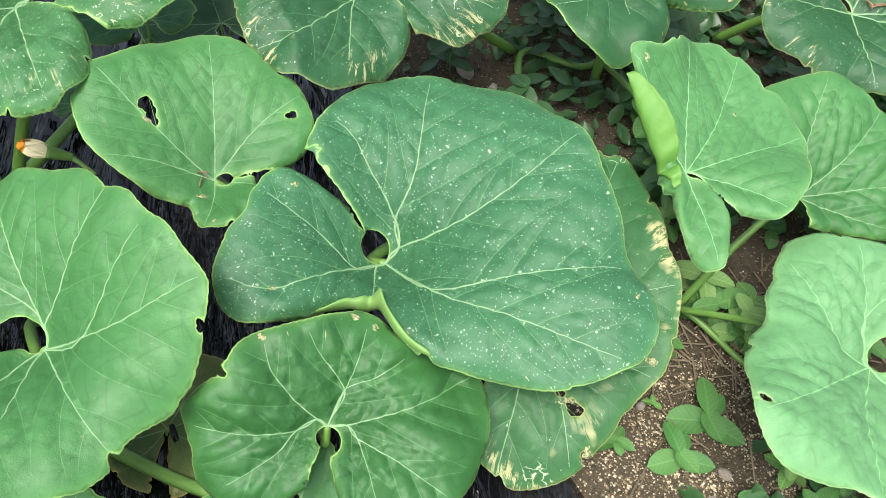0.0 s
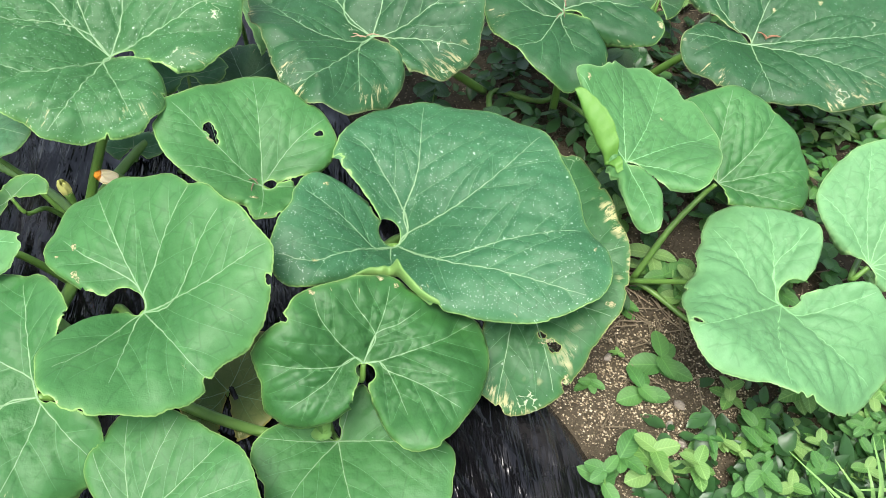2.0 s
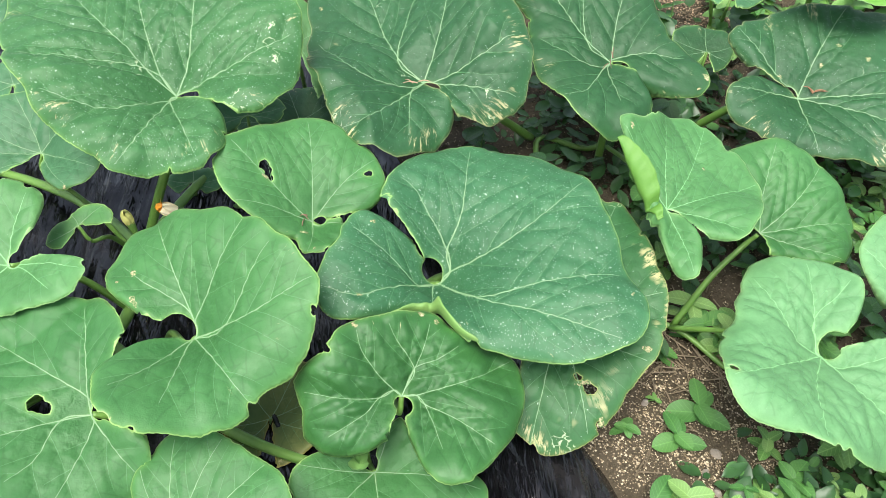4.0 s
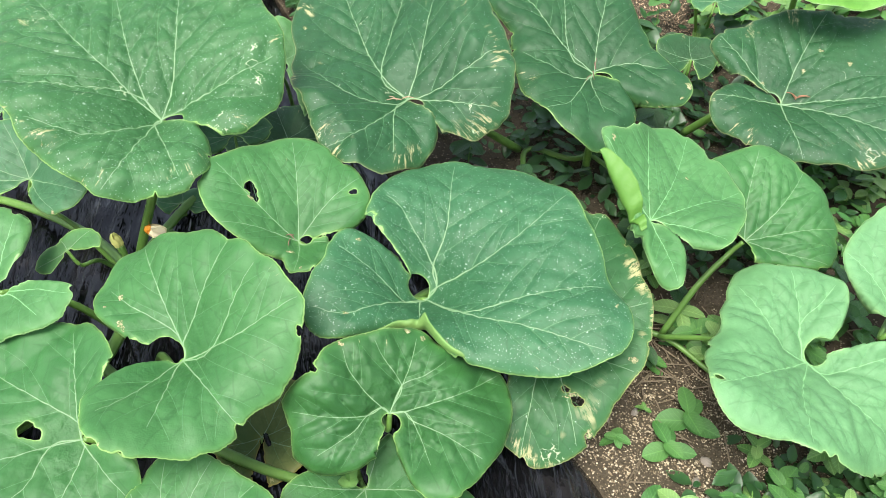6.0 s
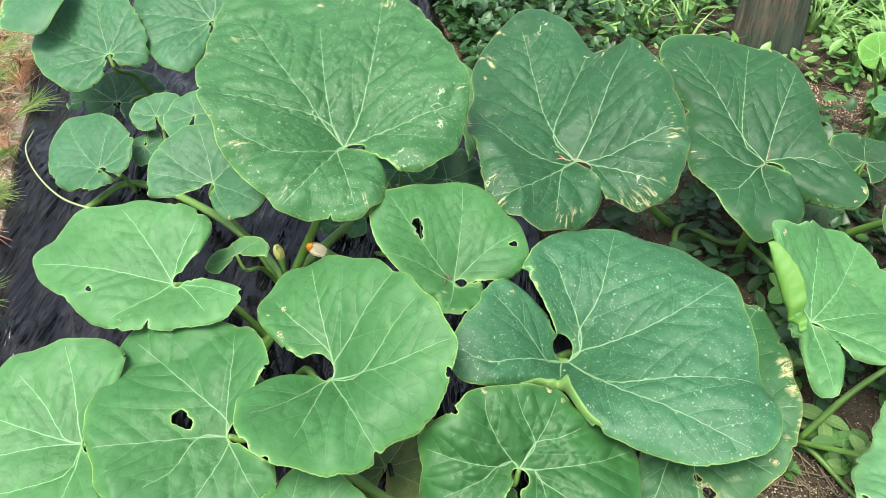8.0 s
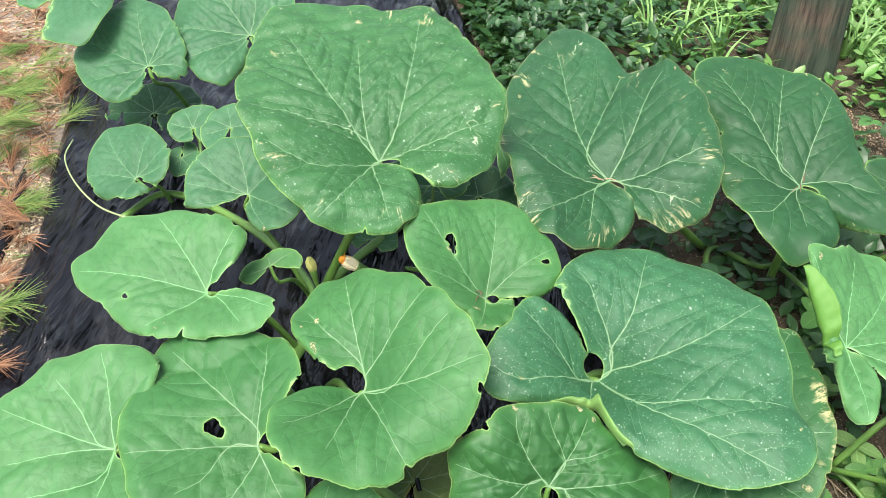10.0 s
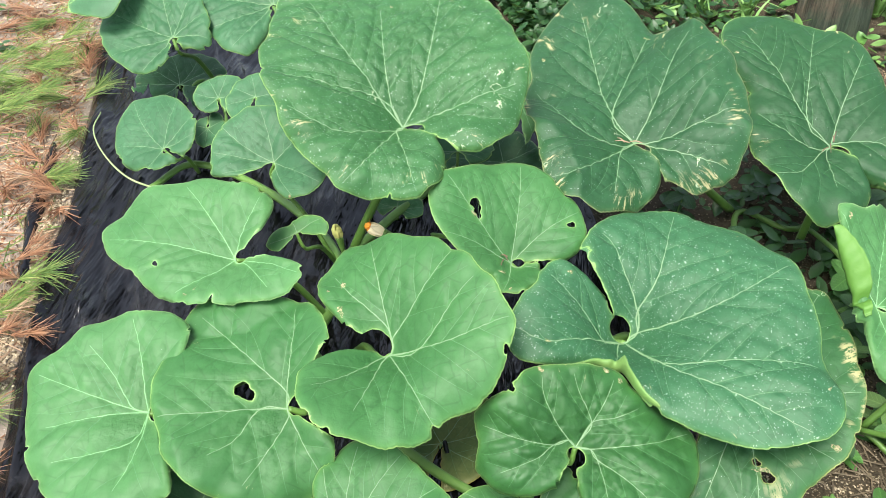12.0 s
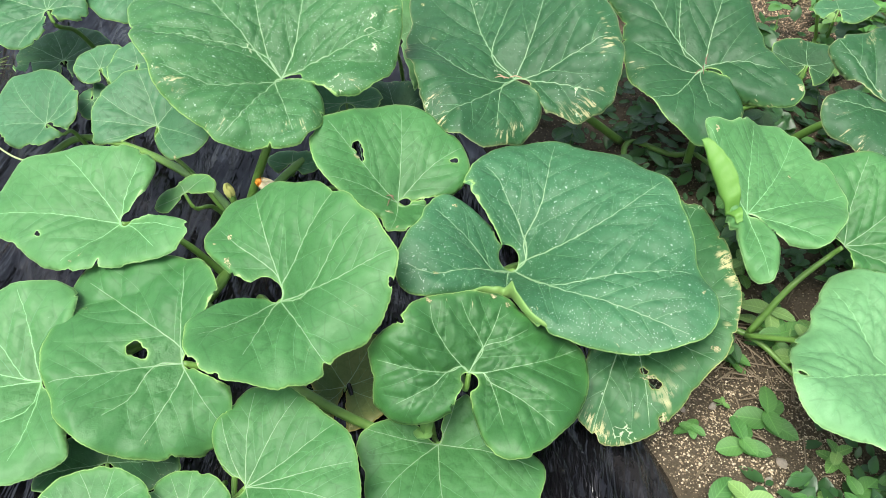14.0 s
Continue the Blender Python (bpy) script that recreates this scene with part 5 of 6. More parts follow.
tendril_line = smooth_line([(-0.993, 0.866, 0.052), (-0.974, 0.808, 0.058), (-0.917, 0.743, 0.066), (-0.855, 0.703, 0.06), (-0.80, 0.70, 0.046)], 8)
tagged(part("tendril", tube(bmesh.new(), tendril_line, (0.0011, 0.0017), 6), TENDRIL, None), "thin pale pumpkin tendril hanging over black film", "tendril")


def stalk_bits(parent, pieces, material, name="stem", radius=0.002):
    for pts in pieces:
        part(name, tube(bmesh.new(), smooth_line(pts, 5), (radius, radius * 0.7), 7), material, parent)


def petal_mesh(length, width, curl, tip):
    """One limp petal, rolled across its width and bent along its length."""
    bm = bmesh.new()
    rows = []
    for i in range(9):
        f = i / 8
        w = width * math.sin(math.pi * min(1, 0.16 + 0.8 * f)) ** 0.7
        a = curl * f * f
        rows.append([bm.verts.new((length * f * math.cos(a), w * 0.5 * k, length * f * math.sin(a) + 0.3 * w * k * k + 0.0012 * math.sin(9 * f + 4 * k))) for k in (-1, -0.5, 0, 0.5, 1)])
    for i, (p, q) in enumerate(zip(rows, rows[1:])):
        for k in range(4):
            bm.faces.new((p[k], p[k + 1], q[k + 1], q[k])).material_index = int(i >= tip)
    return bm


def pumpkin_flower(m, label, size, hue=PETAL, tip=PETAL_TIP):
    """A withered flower: calyx, stem and five limp petals with orange tips."""
    ob = thing("pumpkin_flower", m, label, "flower", "pumpkin flowers")
    for k in range(5):
        p = part("petal", petal_mesh(0.044 * size, 0.026 * size, 0.45 + 0.25 * (k % 2), 6), hue, ob)
        p.data.materials.append(tip)
        p.matrix_basis = pose(0.004 * math.cos(1.257 * k), 0.004 * math.sin(1.257 * k), 0.010, 0, -76 + 4 * (k % 3), 72 * k)
    bm = bmesh.new()
    tube(bm, smooth_line([(0, 0, -0.012), (0, 0, 0), (0, 0, 0.014)], 4), (0.005 * size, 0.010 * size), 10, 0.1)
    part("calyx", bm, STALK, ob, "small green calyx")
    stalk_bits(ob, [[(0, 0, -0.01), (0.004, -0.01, -0.022), (0.008, -0.02, -0.034)]], STALK, radius=0.003)
    return ob


pumpkin_flower(pose(-0.388, 0.610, 0.115, 10, -62, -5), "withered cream pumpkin flower with orange tip above black film", 0.72)
pumpkin_flower(pose(-0.462, 0.603, 0.088, -20, 15, 80), "closed greenish-yellow pumpkin flower bud beside the vine", 0.55, BUD, BUD)


def shoot_tip():
    """The furled end of a vine with three crumpled little leaves."""
    ob = thing("shoot_tip", pose(-0.146, 0.262, 0.088), "pale green furled shoot tip with crumpled little leaves", "shoot")
    for turn, tilt, size in ((262, 12, 1.0), (40, 40, 0.85), (165, 48, 0.7)):
        bm = petal_mesh(0.026 * size, 0.022 * size, 0.5, 9)
        part("young_leaf", bm, UNDERSIDE, ob).matrix_basis = pose(0, 0, 0, 0, -tilt, turn)
    stalk_bits(ob, [[(0, 0, 0), (0.004, 0.006, -0.012), (0.0, 0.004, -0.034)]], UNDERSIDE, radius=0.0022)


shoot_tip()

# ---- needles fallen on the leaves ----


def fallen_needles(m, label, n, material, length):
    ob = thing("pine_needles", m, label, "pine needles", "needles on the leaves")
    rng = random.Random(int(abs(m.translation.x) * 1e4))
    for k in range(n):
        a = rng.uniform(-0.7, 0.7) + (0 if k % 2 else 2.4)
        d = Vector((math.cos(a), math.sin(a), 0.08)) * length * rng.uniform(0.6, 1)
        o = Vector((rng.uniform(-0.006, 0.006), rng.uniform(-0.006, 0.006), 0.002 + 0.0012 * k))
        part("needle", tube(bmesh.new(), smooth_line([o, o + d * 0.5 + Vector((0, 0, 0.002)), o + d], 4), (0.0009, 0.0005), 5), material, ob)


fallen_needles(pose(-0.083, 0.735, 0.235, -14, 0, 20), "dry tan pine needles caught on a leaf", 3, NEEDLE_TAN, 0.020)
fallen_needles(pose(0.197, 0.823, 0.214, -14, 0, 100), "dark dry needles caught on a leaf", 4, TWIG, 0.022)
fallen_needles(pose(0.50, 0.80, 0.176, -14, 0, -20), "orange-brown pine needles caught on a leaf", 4, NEEDLE_BROWN, 0.028)
fallen_needles(pose(-0.213, 0.510, 0.206, -10, 0, 150), "small dry bud scales on a leaf", 3, TWIG, 0.014)

# ---- weeds, grass ----


def weed_leaf_mesh(name, material, width, heart, bend):
    """A small pointed oval leaf, folded along its middle, one unit long."""
    me = bpy.data.meshes.new(name)
    verts, faces = [], []
    n = 10
    for i in range(n + 1):
        f = i / n
        w = width * 2.12 * f ** 0.5 * (1 - f) ** 0.66
        x = f - heart * 0.05 * (1 - f) ** 4
        for k in (-1, -0.5, 0, 0.5, 1):
            back = heart * 0.05 * abs(k) * (1 - f) ** 3
            verts.append((x - back, w * 0.5 * k, bend * -f * f + 0.11 * w * abs(k) ** 1.5 + 0.010 * math.sin(f * 14) * abs(k)))
    for i in range(n):
        for k in range(4):
            a = i * 5 + k
            faces.append((a, a + 1, a + 6, a + 5))
    me.from_pydata(verts, [], faces)
    me.polygons.foreach_set("use_smooth", [True] * len(me.polygons))
    me.materials.append(material)
    return me


WEED_LEAVES = {mat.name: [weed_leaf_mesh("weed_leaf", mat, w, h, b) for w, h, b in ((0.70, 1, 0.16), (0.56, 0, 0.24), (0.78, 1, 0.10), (0.64, 1, 0.30))] for mat in (WEED, WEED_BRIGHT, WEED_DARK_SHADED)}


def weed_plant(rng, material, height, pairs, size, label, group):
    """A low weed: a thin stem with opposite pairs of leaves."""
    ob = thing("weed", Matrix(), label, "weed", group)
    lean = Vector((rng.uniform(-0.35, 0.35), rng.uniform(-0.35, 0.35), 1)).normalized()
    top = lean * height
    part("stem", tube(bmesh.new(), [Vector((0, 0, -0.01)), top * 0.5 + Vector((0.003, 0.002, 0)), top], (0.0013, 0.0008), 5), STALK, ob)
    for i in range(pairs):
        f = (i + 1) / pairs
        turn = rng.uniform(0, 360)
        for side in (0, 1) if i < pairs - 1 else (0, 1, 2):
            leaf = new("leaf", rng.choice(WEED_LEAVES[material.name]))
            leaf.parent = ob
            s = size * rng.uniform(0.65, 1.1) * (1 - 0.2 * f)
            q = top * f + Vector((0, 0, rng.uniform(-0.003, 0.003)))
            leaf.matrix_basis = pose(q.x, q.y, q.z, rng.uniform(-18, 18), rng.uniform(-22, 16), turn + 180 * side + rng.uniform(-25, 25) - 90 * (side == 2)) @ Matrix.Scale(s, 4)
    return ob


def grass_tuft(rng, blades, height, label):
    ob = thing("grass_tuft", Matrix(), label, "grass", "grass tufts")
    for _ in range(blades):
        a, h = rng.uniform(0, 6.28), height * rng.uniform(0.55, 1.1)
        out = Vector((math.cos(a), math.sin(a), 0))
        o = out * rng.uniform(0, 0.012)
        line = smooth_line([o, o + out * h * 0.2 + Vector((0, 0, h * 0.6)), o + out * h * rng.uniform(0.5, 0.9) + Vector((0, 0, h * rng.uniform(0.6, 0.95)))], 5)
        bm = bmesh.new()
        side = Vector((-out.y, out.x, 0))
        rows = []
        for i, q in enumerate(line):
            w = 0.0040 * (1 - (i / (len(line) - 1)) ** 2) + 0.0003
            rows.append([bm.verts.new(q - side * w), bm.verts.new(q + Vector((0, 0, -w * 0.5))), bm.verts.new(q + side * w)])
        for p, q in zip(rows, rows[1:]):
            bm.faces.new((p[0], p[1], q[1], q[0]))
            bm.faces.new((p[1], p[2], q[2], q[1]))
        part("blade", bm, GRASS, ob)
    return ob


rng = random.Random(11)
LOW, TALL = "weeds beside the bed", "weeds behind the bed"
PROTO = {
    "low": [weed_plant(rng, m, h, p, s, "low green weed with pointed oval leaves on soil", LOW)
            for m, h, p, s in ((WEED, 0.045, 2, 0.046), (WEED, 0.06, 3, 0.044), (WEED_BRIGHT, 0.05, 2, 0.050), (WEED, 0.075, 3, 0.040), (WEED_BRIGHT, 0.06, 3, 0.042), (WEED, 0.035, 2, 0.052), (WEED_DARK_SHADED, 0.05, 3, 0.036))],
    "seedling": [weed_plant(rng, m, h, p, s, "small weed seedling on bare soil", LOW)
                 for m, h, p, s in ((WEED, 0.03, 2, 0.028), (WEED, 0.025, 2, 0.036), (WEED_BRIGHT, 0.02, 1, 0.022))],
    "tall": [weed_plant(rng, m, h, p, s, "bright green tall weed with many leaves", TALL)
             for m, h, p, s in ((WEED_BRIGHT, 0.13, 4, 0.055), (WEED_BRIGHT, 0.10, 4, 0.048), (WEED, 0.12, 4, 0.052), (WEED_BRIGHT, 0.16, 5, 0.05))],
    # shade below the pumpkin leaves is painted into these leaf colours
    "shade": [weed_plant(rng, m, h, p, s, "weed under the leaves, coloured dark for shade", TALL)
              for m, h, p, s in ((WEED_DARK_SHADED, 0.08, 3, 0.045), (WEED_DARK_SHADED, 0.11, 4, 0.05), (WEED_DARK_SHADED, 0.06, 3, 0.04))],
    "grass": [grass_tuft(rng, 9, 0.15, "bright green grass tuft among weeds"), grass_tuft(rng, 5, 0.11, "bright green grass tuft among weeds"),
              grass_tuft(rng, 12, 0.2, "long arching grass tuft among weeds")],
}
used_once = set()


far_weeds = {}
FAR = 1.05


def plant(kind, x, y, turn, size):
    """Plants one weed or tuft; those far behind the bed are gathered and joined."""
    src = rng.choice(PROTO[kind])
    m = pose(x, y, ground_height(x, y) - 0.002, 0, 0, turn) @ Matrix.Scale(size, 4)
    if src.name not in used_once:
        used_once.add(src.name)
        src.matrix_basis = m
    elif y > FAR:
        for piece in src.children:
            verts, faces = far_weeds.setdefault(piece.data.materials[0].name, ([], []))
            k, place = len(verts), m @ piece.matrix_basis
            verts.extend((place @ v.co)[:] for v in piece.data.vertices)
            faces.extend([k + i for i in p.vertices] for p in piece.data.polygons)
    else:
        copy_thing(src, pose(x, y, ground_height(x, y) - 0.002, 0, 0, turn)).scale = (size, size, size)


def off_bed(x, y, gap=0.03):
    """Whether a place lies outside the strip of film."""
    w = -(Vector((x, y, 0)) - BED_RIGHT).dot(BED_SIDE)
    return w < -gap or w > BED_WIDTH + gap


def sow(kind, n, xs, ys, size, keep=lambda x, y: True, gap=0.03):
    done = tries = 0
    while done < n and tries < n * 20:
        tries += 1
        x, y = rng.uniform(*xs), rng.uniform(*ys)
        if off_bed(x, y, gap) and keep(x, y) and not (0.22 < x < 0.46 and 1.36 < y < 1.6) and (x - 0.355) ** 2 + (y - 1.57) ** 2 > 0.012:
            plant(kind, x, y, rng.uniform(0, 360), rng.uniform(*size))
            done += 1


def bare(x, y):
    """The open patch of soil and grit between two leaves."""
    return not (0.12 < x < 0.30 and 0.24 < y < 0.46)


# the pair of seedlings and the clump that stand in the open soil
for kind, x, y, turn, size in (("seedling", 0.236, 0.322, 30, 1.0), ("seedling", 0.212, 0.385, 100, 0.8), ("seedling", 0.17, 0.345, 250, 0.6),
                               ("low", 0.185, 0.235, 60, 0.95), ("low", 0.215, 0.215, 160, 1.0), ("seedling", 0.27, 0.36, 10, 1.2), ("low", 0.16, 0.20, 300, 0.85)):
    plant(kind, x, y, turn, size)
sow("low", 120, (0.20, 0.75), (-0.02, 0.31), (0.42, 0.82), bare)
sow("grass", 5, (0.36, 0.6), (0.02, 0.2), (0.6, 0.9))
sow("low", 26, (0.33, 0.56), (0.20, 0.52), (0.55, 0.95))
sow("grass", 6, (0.40, 0.75), (0.0, 0.18), (0.7, 1.1), bare)
sow("seedling", 28, (0.12, 0.7), (0.2, 0.62), (0.7, 1.2), lambda x, y: bare(x, y) or rng.random() < 0.12)
sow("low", 40, (0.46, 0.95), (0.32, 1.15), (0.7, 1.15))
sow("tall", 10, (0.62, 1.0), (0.55, 1.2), (0.45, 0.75))
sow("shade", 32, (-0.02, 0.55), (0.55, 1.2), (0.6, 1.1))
sow("low", 36, (0.22, 0.62), (0.44, 0.80), (0.6, 1.0))
sow("tall", 20, (0.44, 1.1), (1.42, 1.95), (0.45, 0.85))
sow("low", 26, (0.34, 1.0), (1.10, 1.6), (0.7, 1.2), lambda x, y: rng.random() < 0.25 or not (0.46 < x < 0.60 and 1.24 < y < 1.36))
sow("low", 46, (0.50, 1.15), (1.05, 1.75), (0.7, 1.2))
sow("tall", 26, (0.50, 1.15), (1.30, 1.85), (0.45, 0.85))
sow("grass", 58, (-0.1, 1.2), (1.42, 2.1), (0.55, 1.1))
sow("grass", 12, (-0.02, 0.24), (1.5, 1.9), (0.6, 1.0))
sow("shade", 6, (-0.6, 0.1), (1.22, 1.6), (0.55, 0.9))
sow("tall", 10, (-0.05, 0.45), (1.34, 1.8), (0.4, 0.75))
sow("low", 12, (-1.7, -1.0), (0.5, 1.5), (0.4, 0.7), gap=0.12)


for name, (verts, faces) in far_weeds.items():
    me = bpy.data.meshes.new("far_weeds")
    me.from_pydata(verts, [], faces)
    tagged(part_of("far_weeds", me, bpy.data.materials[name], None), "bright green weeds and grass behind the bed", "weeds", kind="stuff")


def ground_cover(label, material, n, xs, ys, top, seed):
    """A mass of far weeds, leaf on leaf."""
    r = np.random.default_rng(seed)
    verts, faces = [], []
    mid, wide = np.array((xs[0] + xs[1], ys[0] + ys[1])) / 2, np.array((xs[1] - xs[0], ys[1] - ys[0])) / 2
    for _ in range(n):
        x, y = mid + wide * np.clip(r.normal(0, 0.55, 2), -1.6, 1.6)
        if y < ys[0]:
            y = 2 * ys[0] - y
        if (not off_bed(x, y, 0.008) and y < 2.7) or (x - 0.355) ** 2 + (y - 1.57) ** 2 < 0.012:
            continue
        z, s, a, t = top * (0.05 + 0.95 * r.random() * (0.6 + 0.4 * math.sin(x * 9) * math.sin(y * 8))), r.uniform(0.012, 0.036), r.uniform(0, 6.28), r.uniform(-0.7, 0.8)
        d, q = np.array((math.cos(a), math.sin(a), t)), np.array((-math.sin(a), math.cos(a), r.uniform(-0.4, 0.4)))
        o, k = np.array((x, y, z)), len(verts)
        for f, w in ((0, 0.03), (0.22, 0.26), (0.52, 0.31), (0.82, 0.17), (1, 0)):
            verts += [tuple(o + d * s * f - q * s * w), tuple(o + d * s * f + np.array((0, 0, -0.1 * s))), tuple(o + d * s * f + q * s * w)]
        for i in range(4):
            for j in range(2):
                faces.append((k + 3 * i + j, k + 3 * i + j + 1, k + 3 * i + j + 4, k + 3 * i + j + 3))
    me = bpy.data.meshes.new("ground_cover")
    me.from_pydata(verts, [], faces)
    tagged(part_of("ground_cover", me, material, None), label, "weeds", kind="stuff")


ground_cover("dense far cover of bright green weeds", WEED_BRIGHT, 15000, (-3.5, 4.5), (1.8, 6), 0.16, 4)
ground_cover("bright green weeds round the post", WEED_BRIGHT, 8500, (0.42, 2.0), (1.44, 2.3), 0.08, 5)
ground_cover("mixed green weeds behind the bed", WEED_BRIGHT, 5200, (0.15, 1.5), (1.40, 2.2), 0.08, 6)
# the four darkest covers carry shade in their leaf colour
ground_cover("weeds behind the bed, coloured dark for shade", WEED_DARK_SHADED, 9000, (-0.9, 0.05), (1.12, 2.2), 0.14, 7)
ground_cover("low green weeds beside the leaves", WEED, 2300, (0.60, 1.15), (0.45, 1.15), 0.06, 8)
ground_cover("small weeds between the leaf stalks, coloured dark for shade", WEED_DARK_SHADED, 800, (0.0, 0.58), (0.60, 1.2), 0.06, 10)
ground_cover("weeds along the edge of the film, coloured dark for shade", WEED_DARK_SHADED, 4000, (-0.50, -0.20), (1.25, 1.85), 0.08, 12)
ground_cover("low weeds under the leaves, coloured dark for shade", WEED_DARK_SHADED, 3200, (0.30, 0.75), (-0.05, 0.28), 0.035, 9)

# ---- pine litter, straw and stones ----


def needles(r, n, spread_of, length, lift, bm, origin=Vector((0, 0, 0)), along=None):
    """Adds n three-sided needles that fan out from a point or along a line."""
    for k in range(n):
        o = origin + (along * (k / n) if along else Vector((0, 0, 0)))
        a = r.uniform(-spread_of, spread_of)
        d = Vector((math.cos(a), math.sin(a), r.uniform(*lift))).normalized() * length * r.uniform(0.7, 1.1)
        bend = Vector((0, 0, -0.12 * d.length))
        side = d.cross(Vector((0, 0, 1))).normalized() * 0.0010
        up = Vector((0, 0, 0.0015))
        rows = []
        for f in (0.0, 0.5, 1.0):
            q, w = o + d * f + bend * f * f, 1 - 0.75 * f
            rows.append([bm.verts.new(q - side * w), bm.verts.new(q + up * w), bm.verts.new(q + side * w)])
        for p, q in zip(rows, rows[1:]):
            for i in range(3):
                bm.faces.new((p[i], p[(i + 1) % 3], q[(i + 1) % 3], q[i]))


def pine_sprig(r, material, length, n, label, needle=0.055):
    """A fallen pine twig with needles along it."""
    ob = thing("pine_sprig", Matrix(), label, "pine sprig", "pine litter")
    tip = Vector((length, 0, 0.012))
    part("twig", tube(bmesh.new(), smooth_line([(0, 0, 0.004), (length * 0.5, 0.006, 0.008), tip], 4), (0.0028, 0.0014), 6), TWIG, ob)
    bm = bmesh.new()
    needles(r, n, 0.85, needle, (-0.02, 0.75), bm, Vector((0.0, 0, 0.006)), tip)
    part("needles", bm, material, ob, smooth=False)
    return ob


sprig_rng = random.Random(5)
SPRIGS = [pine_sprig(sprig_rng, NEEDLE_BROWN, 0.03, 34, "dry orange-brown pine sprig on grit"), pine_sprig(sprig_rng, NEEDLE_BROWN, 0.05, 46, "dry orange-brown pine sprig on grit"),
          pine_sprig(sprig_rng, NEEDLE_TAN, 0.05, 40, "dry tan pine sprig on grit"), pine_sprig(sprig_rng, NEEDLE_GREEN, 0.06, 60, "green pine sprig lying on grit", 0.07)]
PICK = (0, 1, 2, 3, 0, 1, 2, 0, 3, 1)
sprig_used = set()


def lay_sprig(i, x, y, turn, size=1.0, z=None):
    src = SPRIGS[i]
    m = pose(x, y, (ground_height(x, y) if z is None else z) + 0.002, 0, sprig_rng.uniform(-8, 2), turn)
    if i in sprig_used:
        src = copy_thing(src, m)
    else:
        sprig_used.add(i)
        src.matrix_basis = m
    src.scale = (size, size, size)


count = 0
while count < 96:
    s, w = sprig_rng.uniform(0.15, 1.85), -0.015 + abs(sprig_rng.gauss(0, 0.15))
    q = on_bed(s, bed_width(s) + w)
    lay_sprig(PICK[count % 10], q.x, q.y, sprig_rng.uniform(0, 360), sprig_rng.uniform(0.55, 0.9), 0.012 if w < 0.03 else None)
    count += 1
for k in range(22):
    s = sprig_rng.uniform(0.30, 0.85)
    q = on_bed(s, bed_width(s) + sprig_rng.uniform(-0.01, 0.13))
    lay_sprig(PICK[k % 9], q.x, q.y, sprig_rng.uniform(0, 360), sprig_rng.uniform(0.55, 0.85), 0.013)
for k in range(17):
    q = on_bed(1.10 + sprig_rng.gauss(0, 0.13), bed_width(1.1) + 0.05 + 0.05 * k % 0.22)
    lay_sprig(3, q.x, q.y, sprig_rng.uniform(-30, 50), sprig_rng.uniform(0.6, 0.95), 0.012 + 0.002 * k)


def litter(label, material, n, place, length, seed, width=0.0008):
    """Single needles or straws strewn on the ground, in one mesh."""
    r = random.Random(seed)
    verts, faces = [], []
    for _ in range(n):
        x, y = place(r)
        a, h = r.uniform(0, 6.28), length * r.uniform(0.5, 1.1)
        z = ground_height(x, y) + 0.003 + r.uniform(0, 0.004)
        d, k = Vector((math.cos(a), math.sin(a), r.uniform(-0.03, 0.1))) * h, len(verts)
        side = Vector((-d.y, d.x, 0)).normalized() * width
        for f in (0, 1):
            q = Vector((x, y, z)) + d * f
            verts += [q - side, q + Vector((0, 0, 0.0014)), q + side]
        faces += [(k, k + 1, k + 4, k + 3), (k + 1, k + 2, k + 5, k + 4)]
    me = bpy.data.meshes.new("litter")
    me.from_pydata(verts, [], faces)
    tagged(part_of("litter", me, material, None, smooth=False), label, "litter", kind="stuff")


def beside_path(r):
    s = r.uniform(0.1, 2.0)
    q = on_bed(s, bed_width(s) + 0.005 + abs(r.gauss(0, 0.22)))
    return q.x, q.y


litter("brown pine needles strewn over pale grit", NEEDLE_BROWN, 1700, beside_path, 0.055, 21)
litter("yellow-green pine needles strewn over pale grit", NEEDLE_GREEN, 700, beside_path, 0.06, 25)
litter("tan dry needles strewn over pale grit", NEEDLE_TAN, 1300, beside_path, 0.055, 22)
litter("dry straw bits strewn on dark soil", DRY, 240, lambda r: (r.gauss(0.29, 0.10), r.gauss(0.47, 0.07)), 0.045, 23, 0.0010)
litter("pinkish dry needles strewn on bare soil", DRY, 420, lambda r: (r.uniform(0.38, 0.72), r.uniform(1.12, 1.46)), 0.022, 24, 0.0007)


def stone_mesh(seed):
    bm = bmesh.new()
    bmesh.ops.create_icosphere(bm, subdivisions=2, radius=1)
    for v in bm.verts:
        v.co *= 1 + 0.28 * noise.noise(v.co * 1.3 + Vector((seed * 7.1, 0, 0))) + 0.08 * noise.noise(v.co * 4 + Vector((0, seed * 3.7, 0)))
        v.co.z *= 0.62
    me = bpy.data.meshes.new("stone")
    bm.to_mesh(me)
    bm.free()
    me.materials.append(STONE)
    me.polygons.foreach_set("use_smooth", [True] * len(me.polygons))
    return me


STONES = [stone_mesh(i) for i in range(5)]
stone_rng = random.Random(8)


def stone(x, y, r, label, z=None):
    ob = new("stone", stone_rng.choice(STONES))
    ob.matrix_world = pose(x, y, (ground_height(x, y) if z is None else z) + r * 0.25, 0, 0, stone_rng.uniform(0, 360)) @ Matrix.Diagonal((r, r * stone_rng.uniform(0.6, 0.9), r, 1))
    tagged(ob, label, "stone", "loose stones")


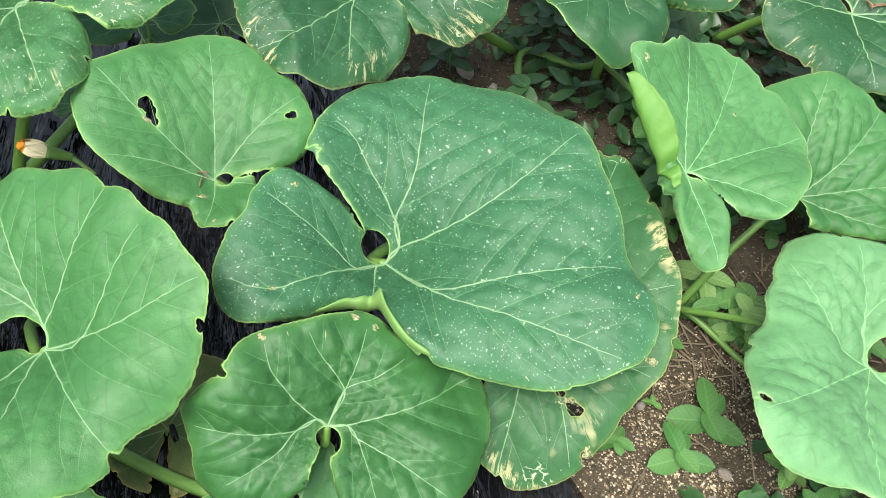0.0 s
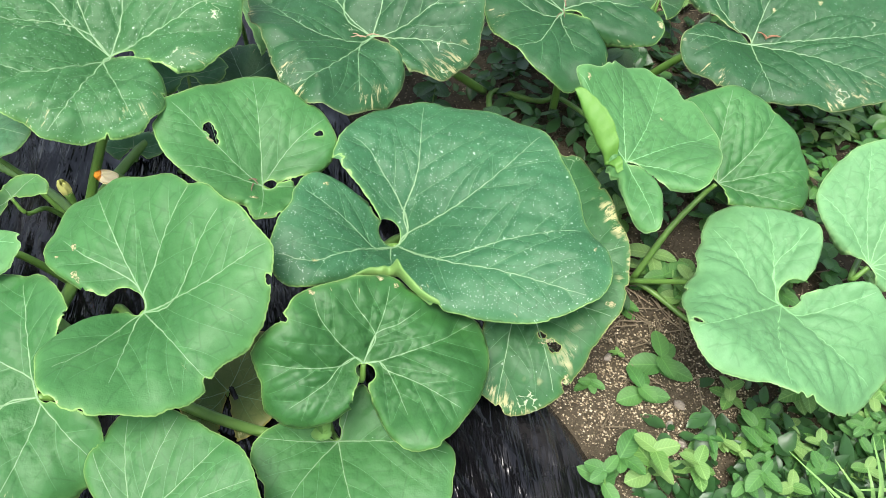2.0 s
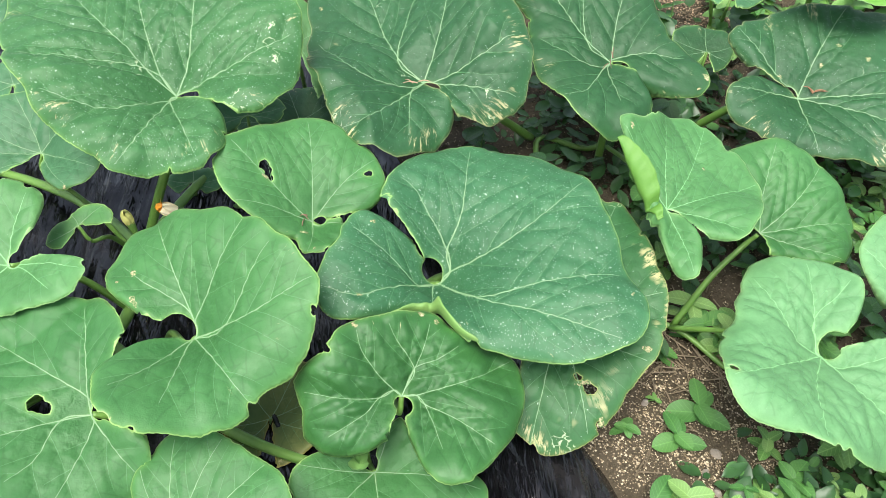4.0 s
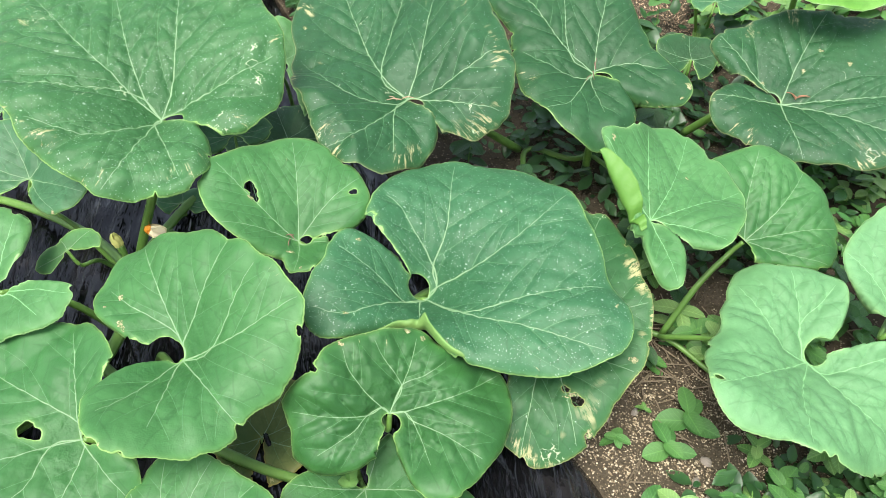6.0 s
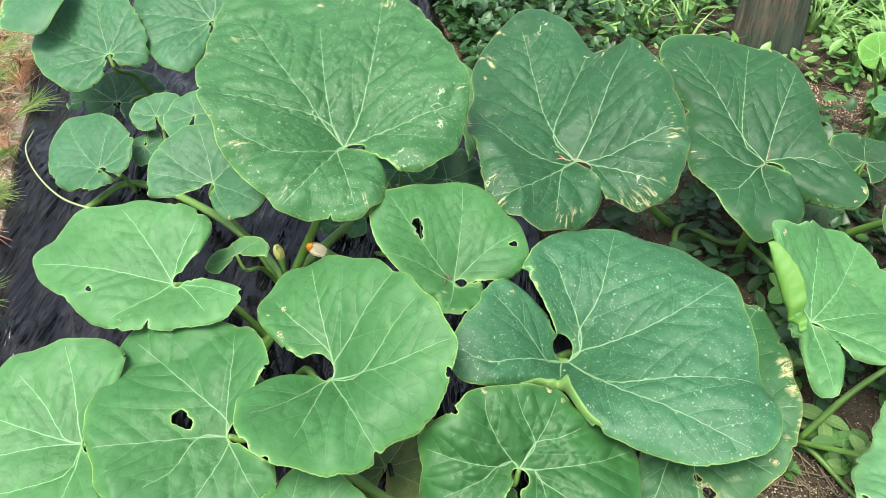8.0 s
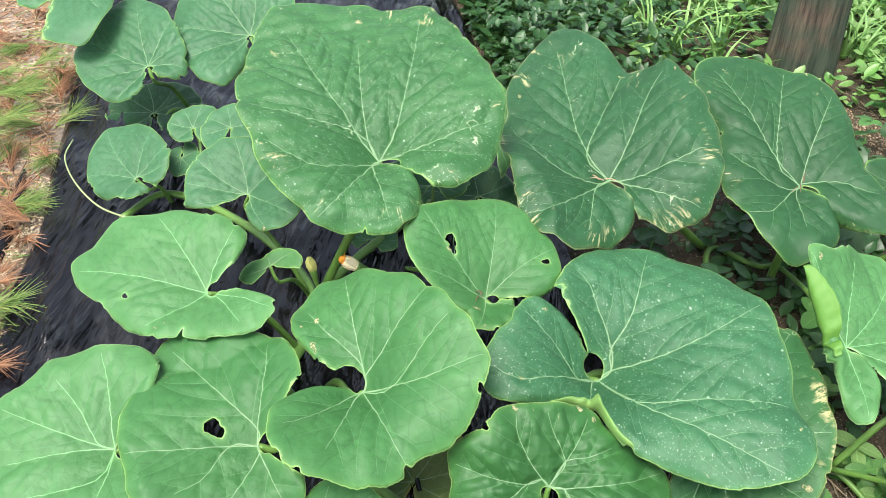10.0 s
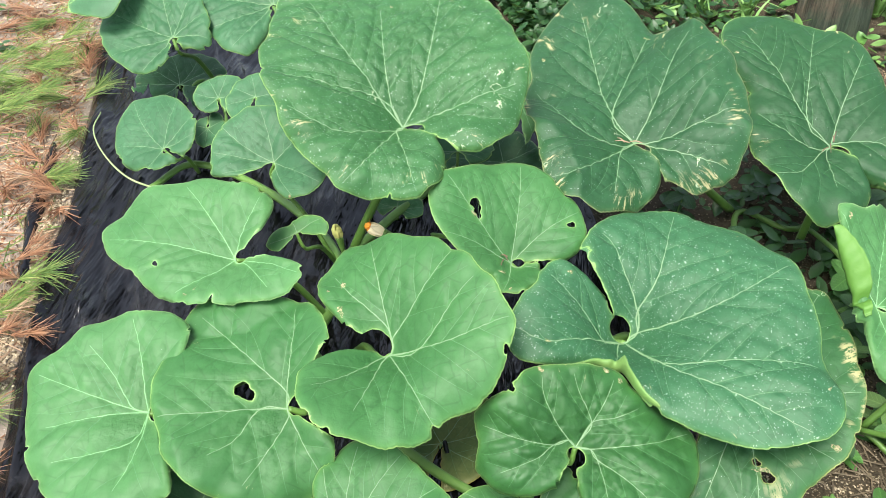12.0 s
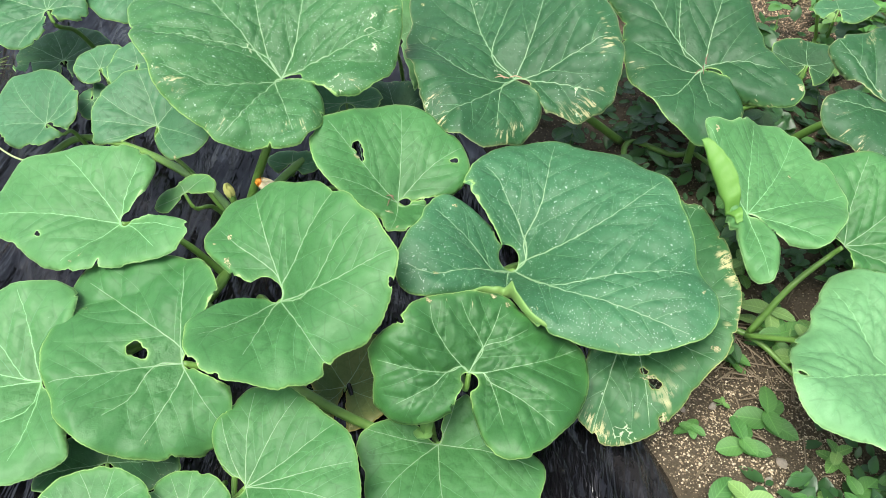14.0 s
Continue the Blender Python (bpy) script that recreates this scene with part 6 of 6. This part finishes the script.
for x, y, r in ((0.283, 0.314, 0.008), (0.262, 0.285, 0.007), (0.272, 0.262, 0.006), (0.208, 0.385, 0.006), (0.168, 0.375, 0.005), (0.30, 0.275, 0.005), (0.02, 0.80, 0.012), (0.045, 0.86, 0.014), (0.08, 0.83, 0.010)):
    stone(x, y, r, "small pale stone lying on dark soil")
for x, y, r in ((-0.888, 0.435, 0.011), (-0.875, 0.41, 0.008), (-1.20, 1.0, 0.012), (-1.13, 0.82, 0.009), (-1.02, 0.66, 0.010), (-1.33, 1.08, 0.011)):
    stone(x, y, r, "whitish stone lying among pine needles")


def gravel(label, n, place, size, seed, material=GRIT, lift=0.0):
    """Grit too small to count, in one mesh."""
    r = random.Random(seed)
    shape = [(1, 0, 0), (0, 1, 0), (-1, 0, 0), (0, -1, 0), (0, 0, 0.8)]
    verts, faces = [], []
    for _ in range(n):
        x, y = place(r)
        s, a, k = size * r.uniform(0.35, 1.0) ** 1.5, r.uniform(0, 6.28), len(verts)
        z = ground_height(x, y) + lift
        for p in shape:
            j = s * r.uniform(0.6, 1.2)
            verts.append((x + j * (p[0] * math.cos(a) - p[1] * math.sin(a)), y + j * (p[0] * math.sin(a) + p[1] * math.cos(a)), z - 0.0004 + j * p[2]))
        faces += [(k, k + 1, k + 4), (k + 1, k + 2, k + 4), (k + 2, k + 3, k + 4), (k + 3, k, k + 4)]
    me = bpy.data.meshes.new("gravel")
    me.from_pydata(verts, [], faces)
    tagged(part_of("gravel", me, material, None, smooth=False), label, "gravel", kind="stuff")


gravel("fine pale grit in dark soil", 13000, lambda r: (r.gauss(0.26, 0.09), r.gauss(0.33, 0.09)), 0.0023, 31)
gravel("crumbs of dark soil", 5000, lambda r: (r.uniform(0.10, 0.55), r.uniform(0.12, 0.58)), 0.0042, 34, SOIL)
gravel("reddish bark crumbs on bare soil", 2500, lambda r: (r.uniform(0.40, 0.66), r.uniform(1.18, 1.42)), 0.0034, 35, NEEDLE_TAN)
gravel("crumbs of dark soil and grit", 6000, lambda r: (r.uniform(-0.1, 0.6), r.uniform(0.55, 1.3)), 0.0045, 32, SOIL)
gravel("pale pinkish gravel beside the bed", 9000, beside_path, 0.0062, 33)
gravel("dark crumbs and bark beside the bed", 4000, beside_path, 0.0055, 37, NEEDLE_BROWN)


def film_edge(r):
    s = r.uniform(0.40, 0.90)
    q = on_bed(s, bed_width(s) + 0.022 - abs(r.gauss(0, 0.016)))
    return q.x, q.y


gravel("pale grit spilled over the film edge", 2600, film_edge, 0.0036, 36, lift=0.006)
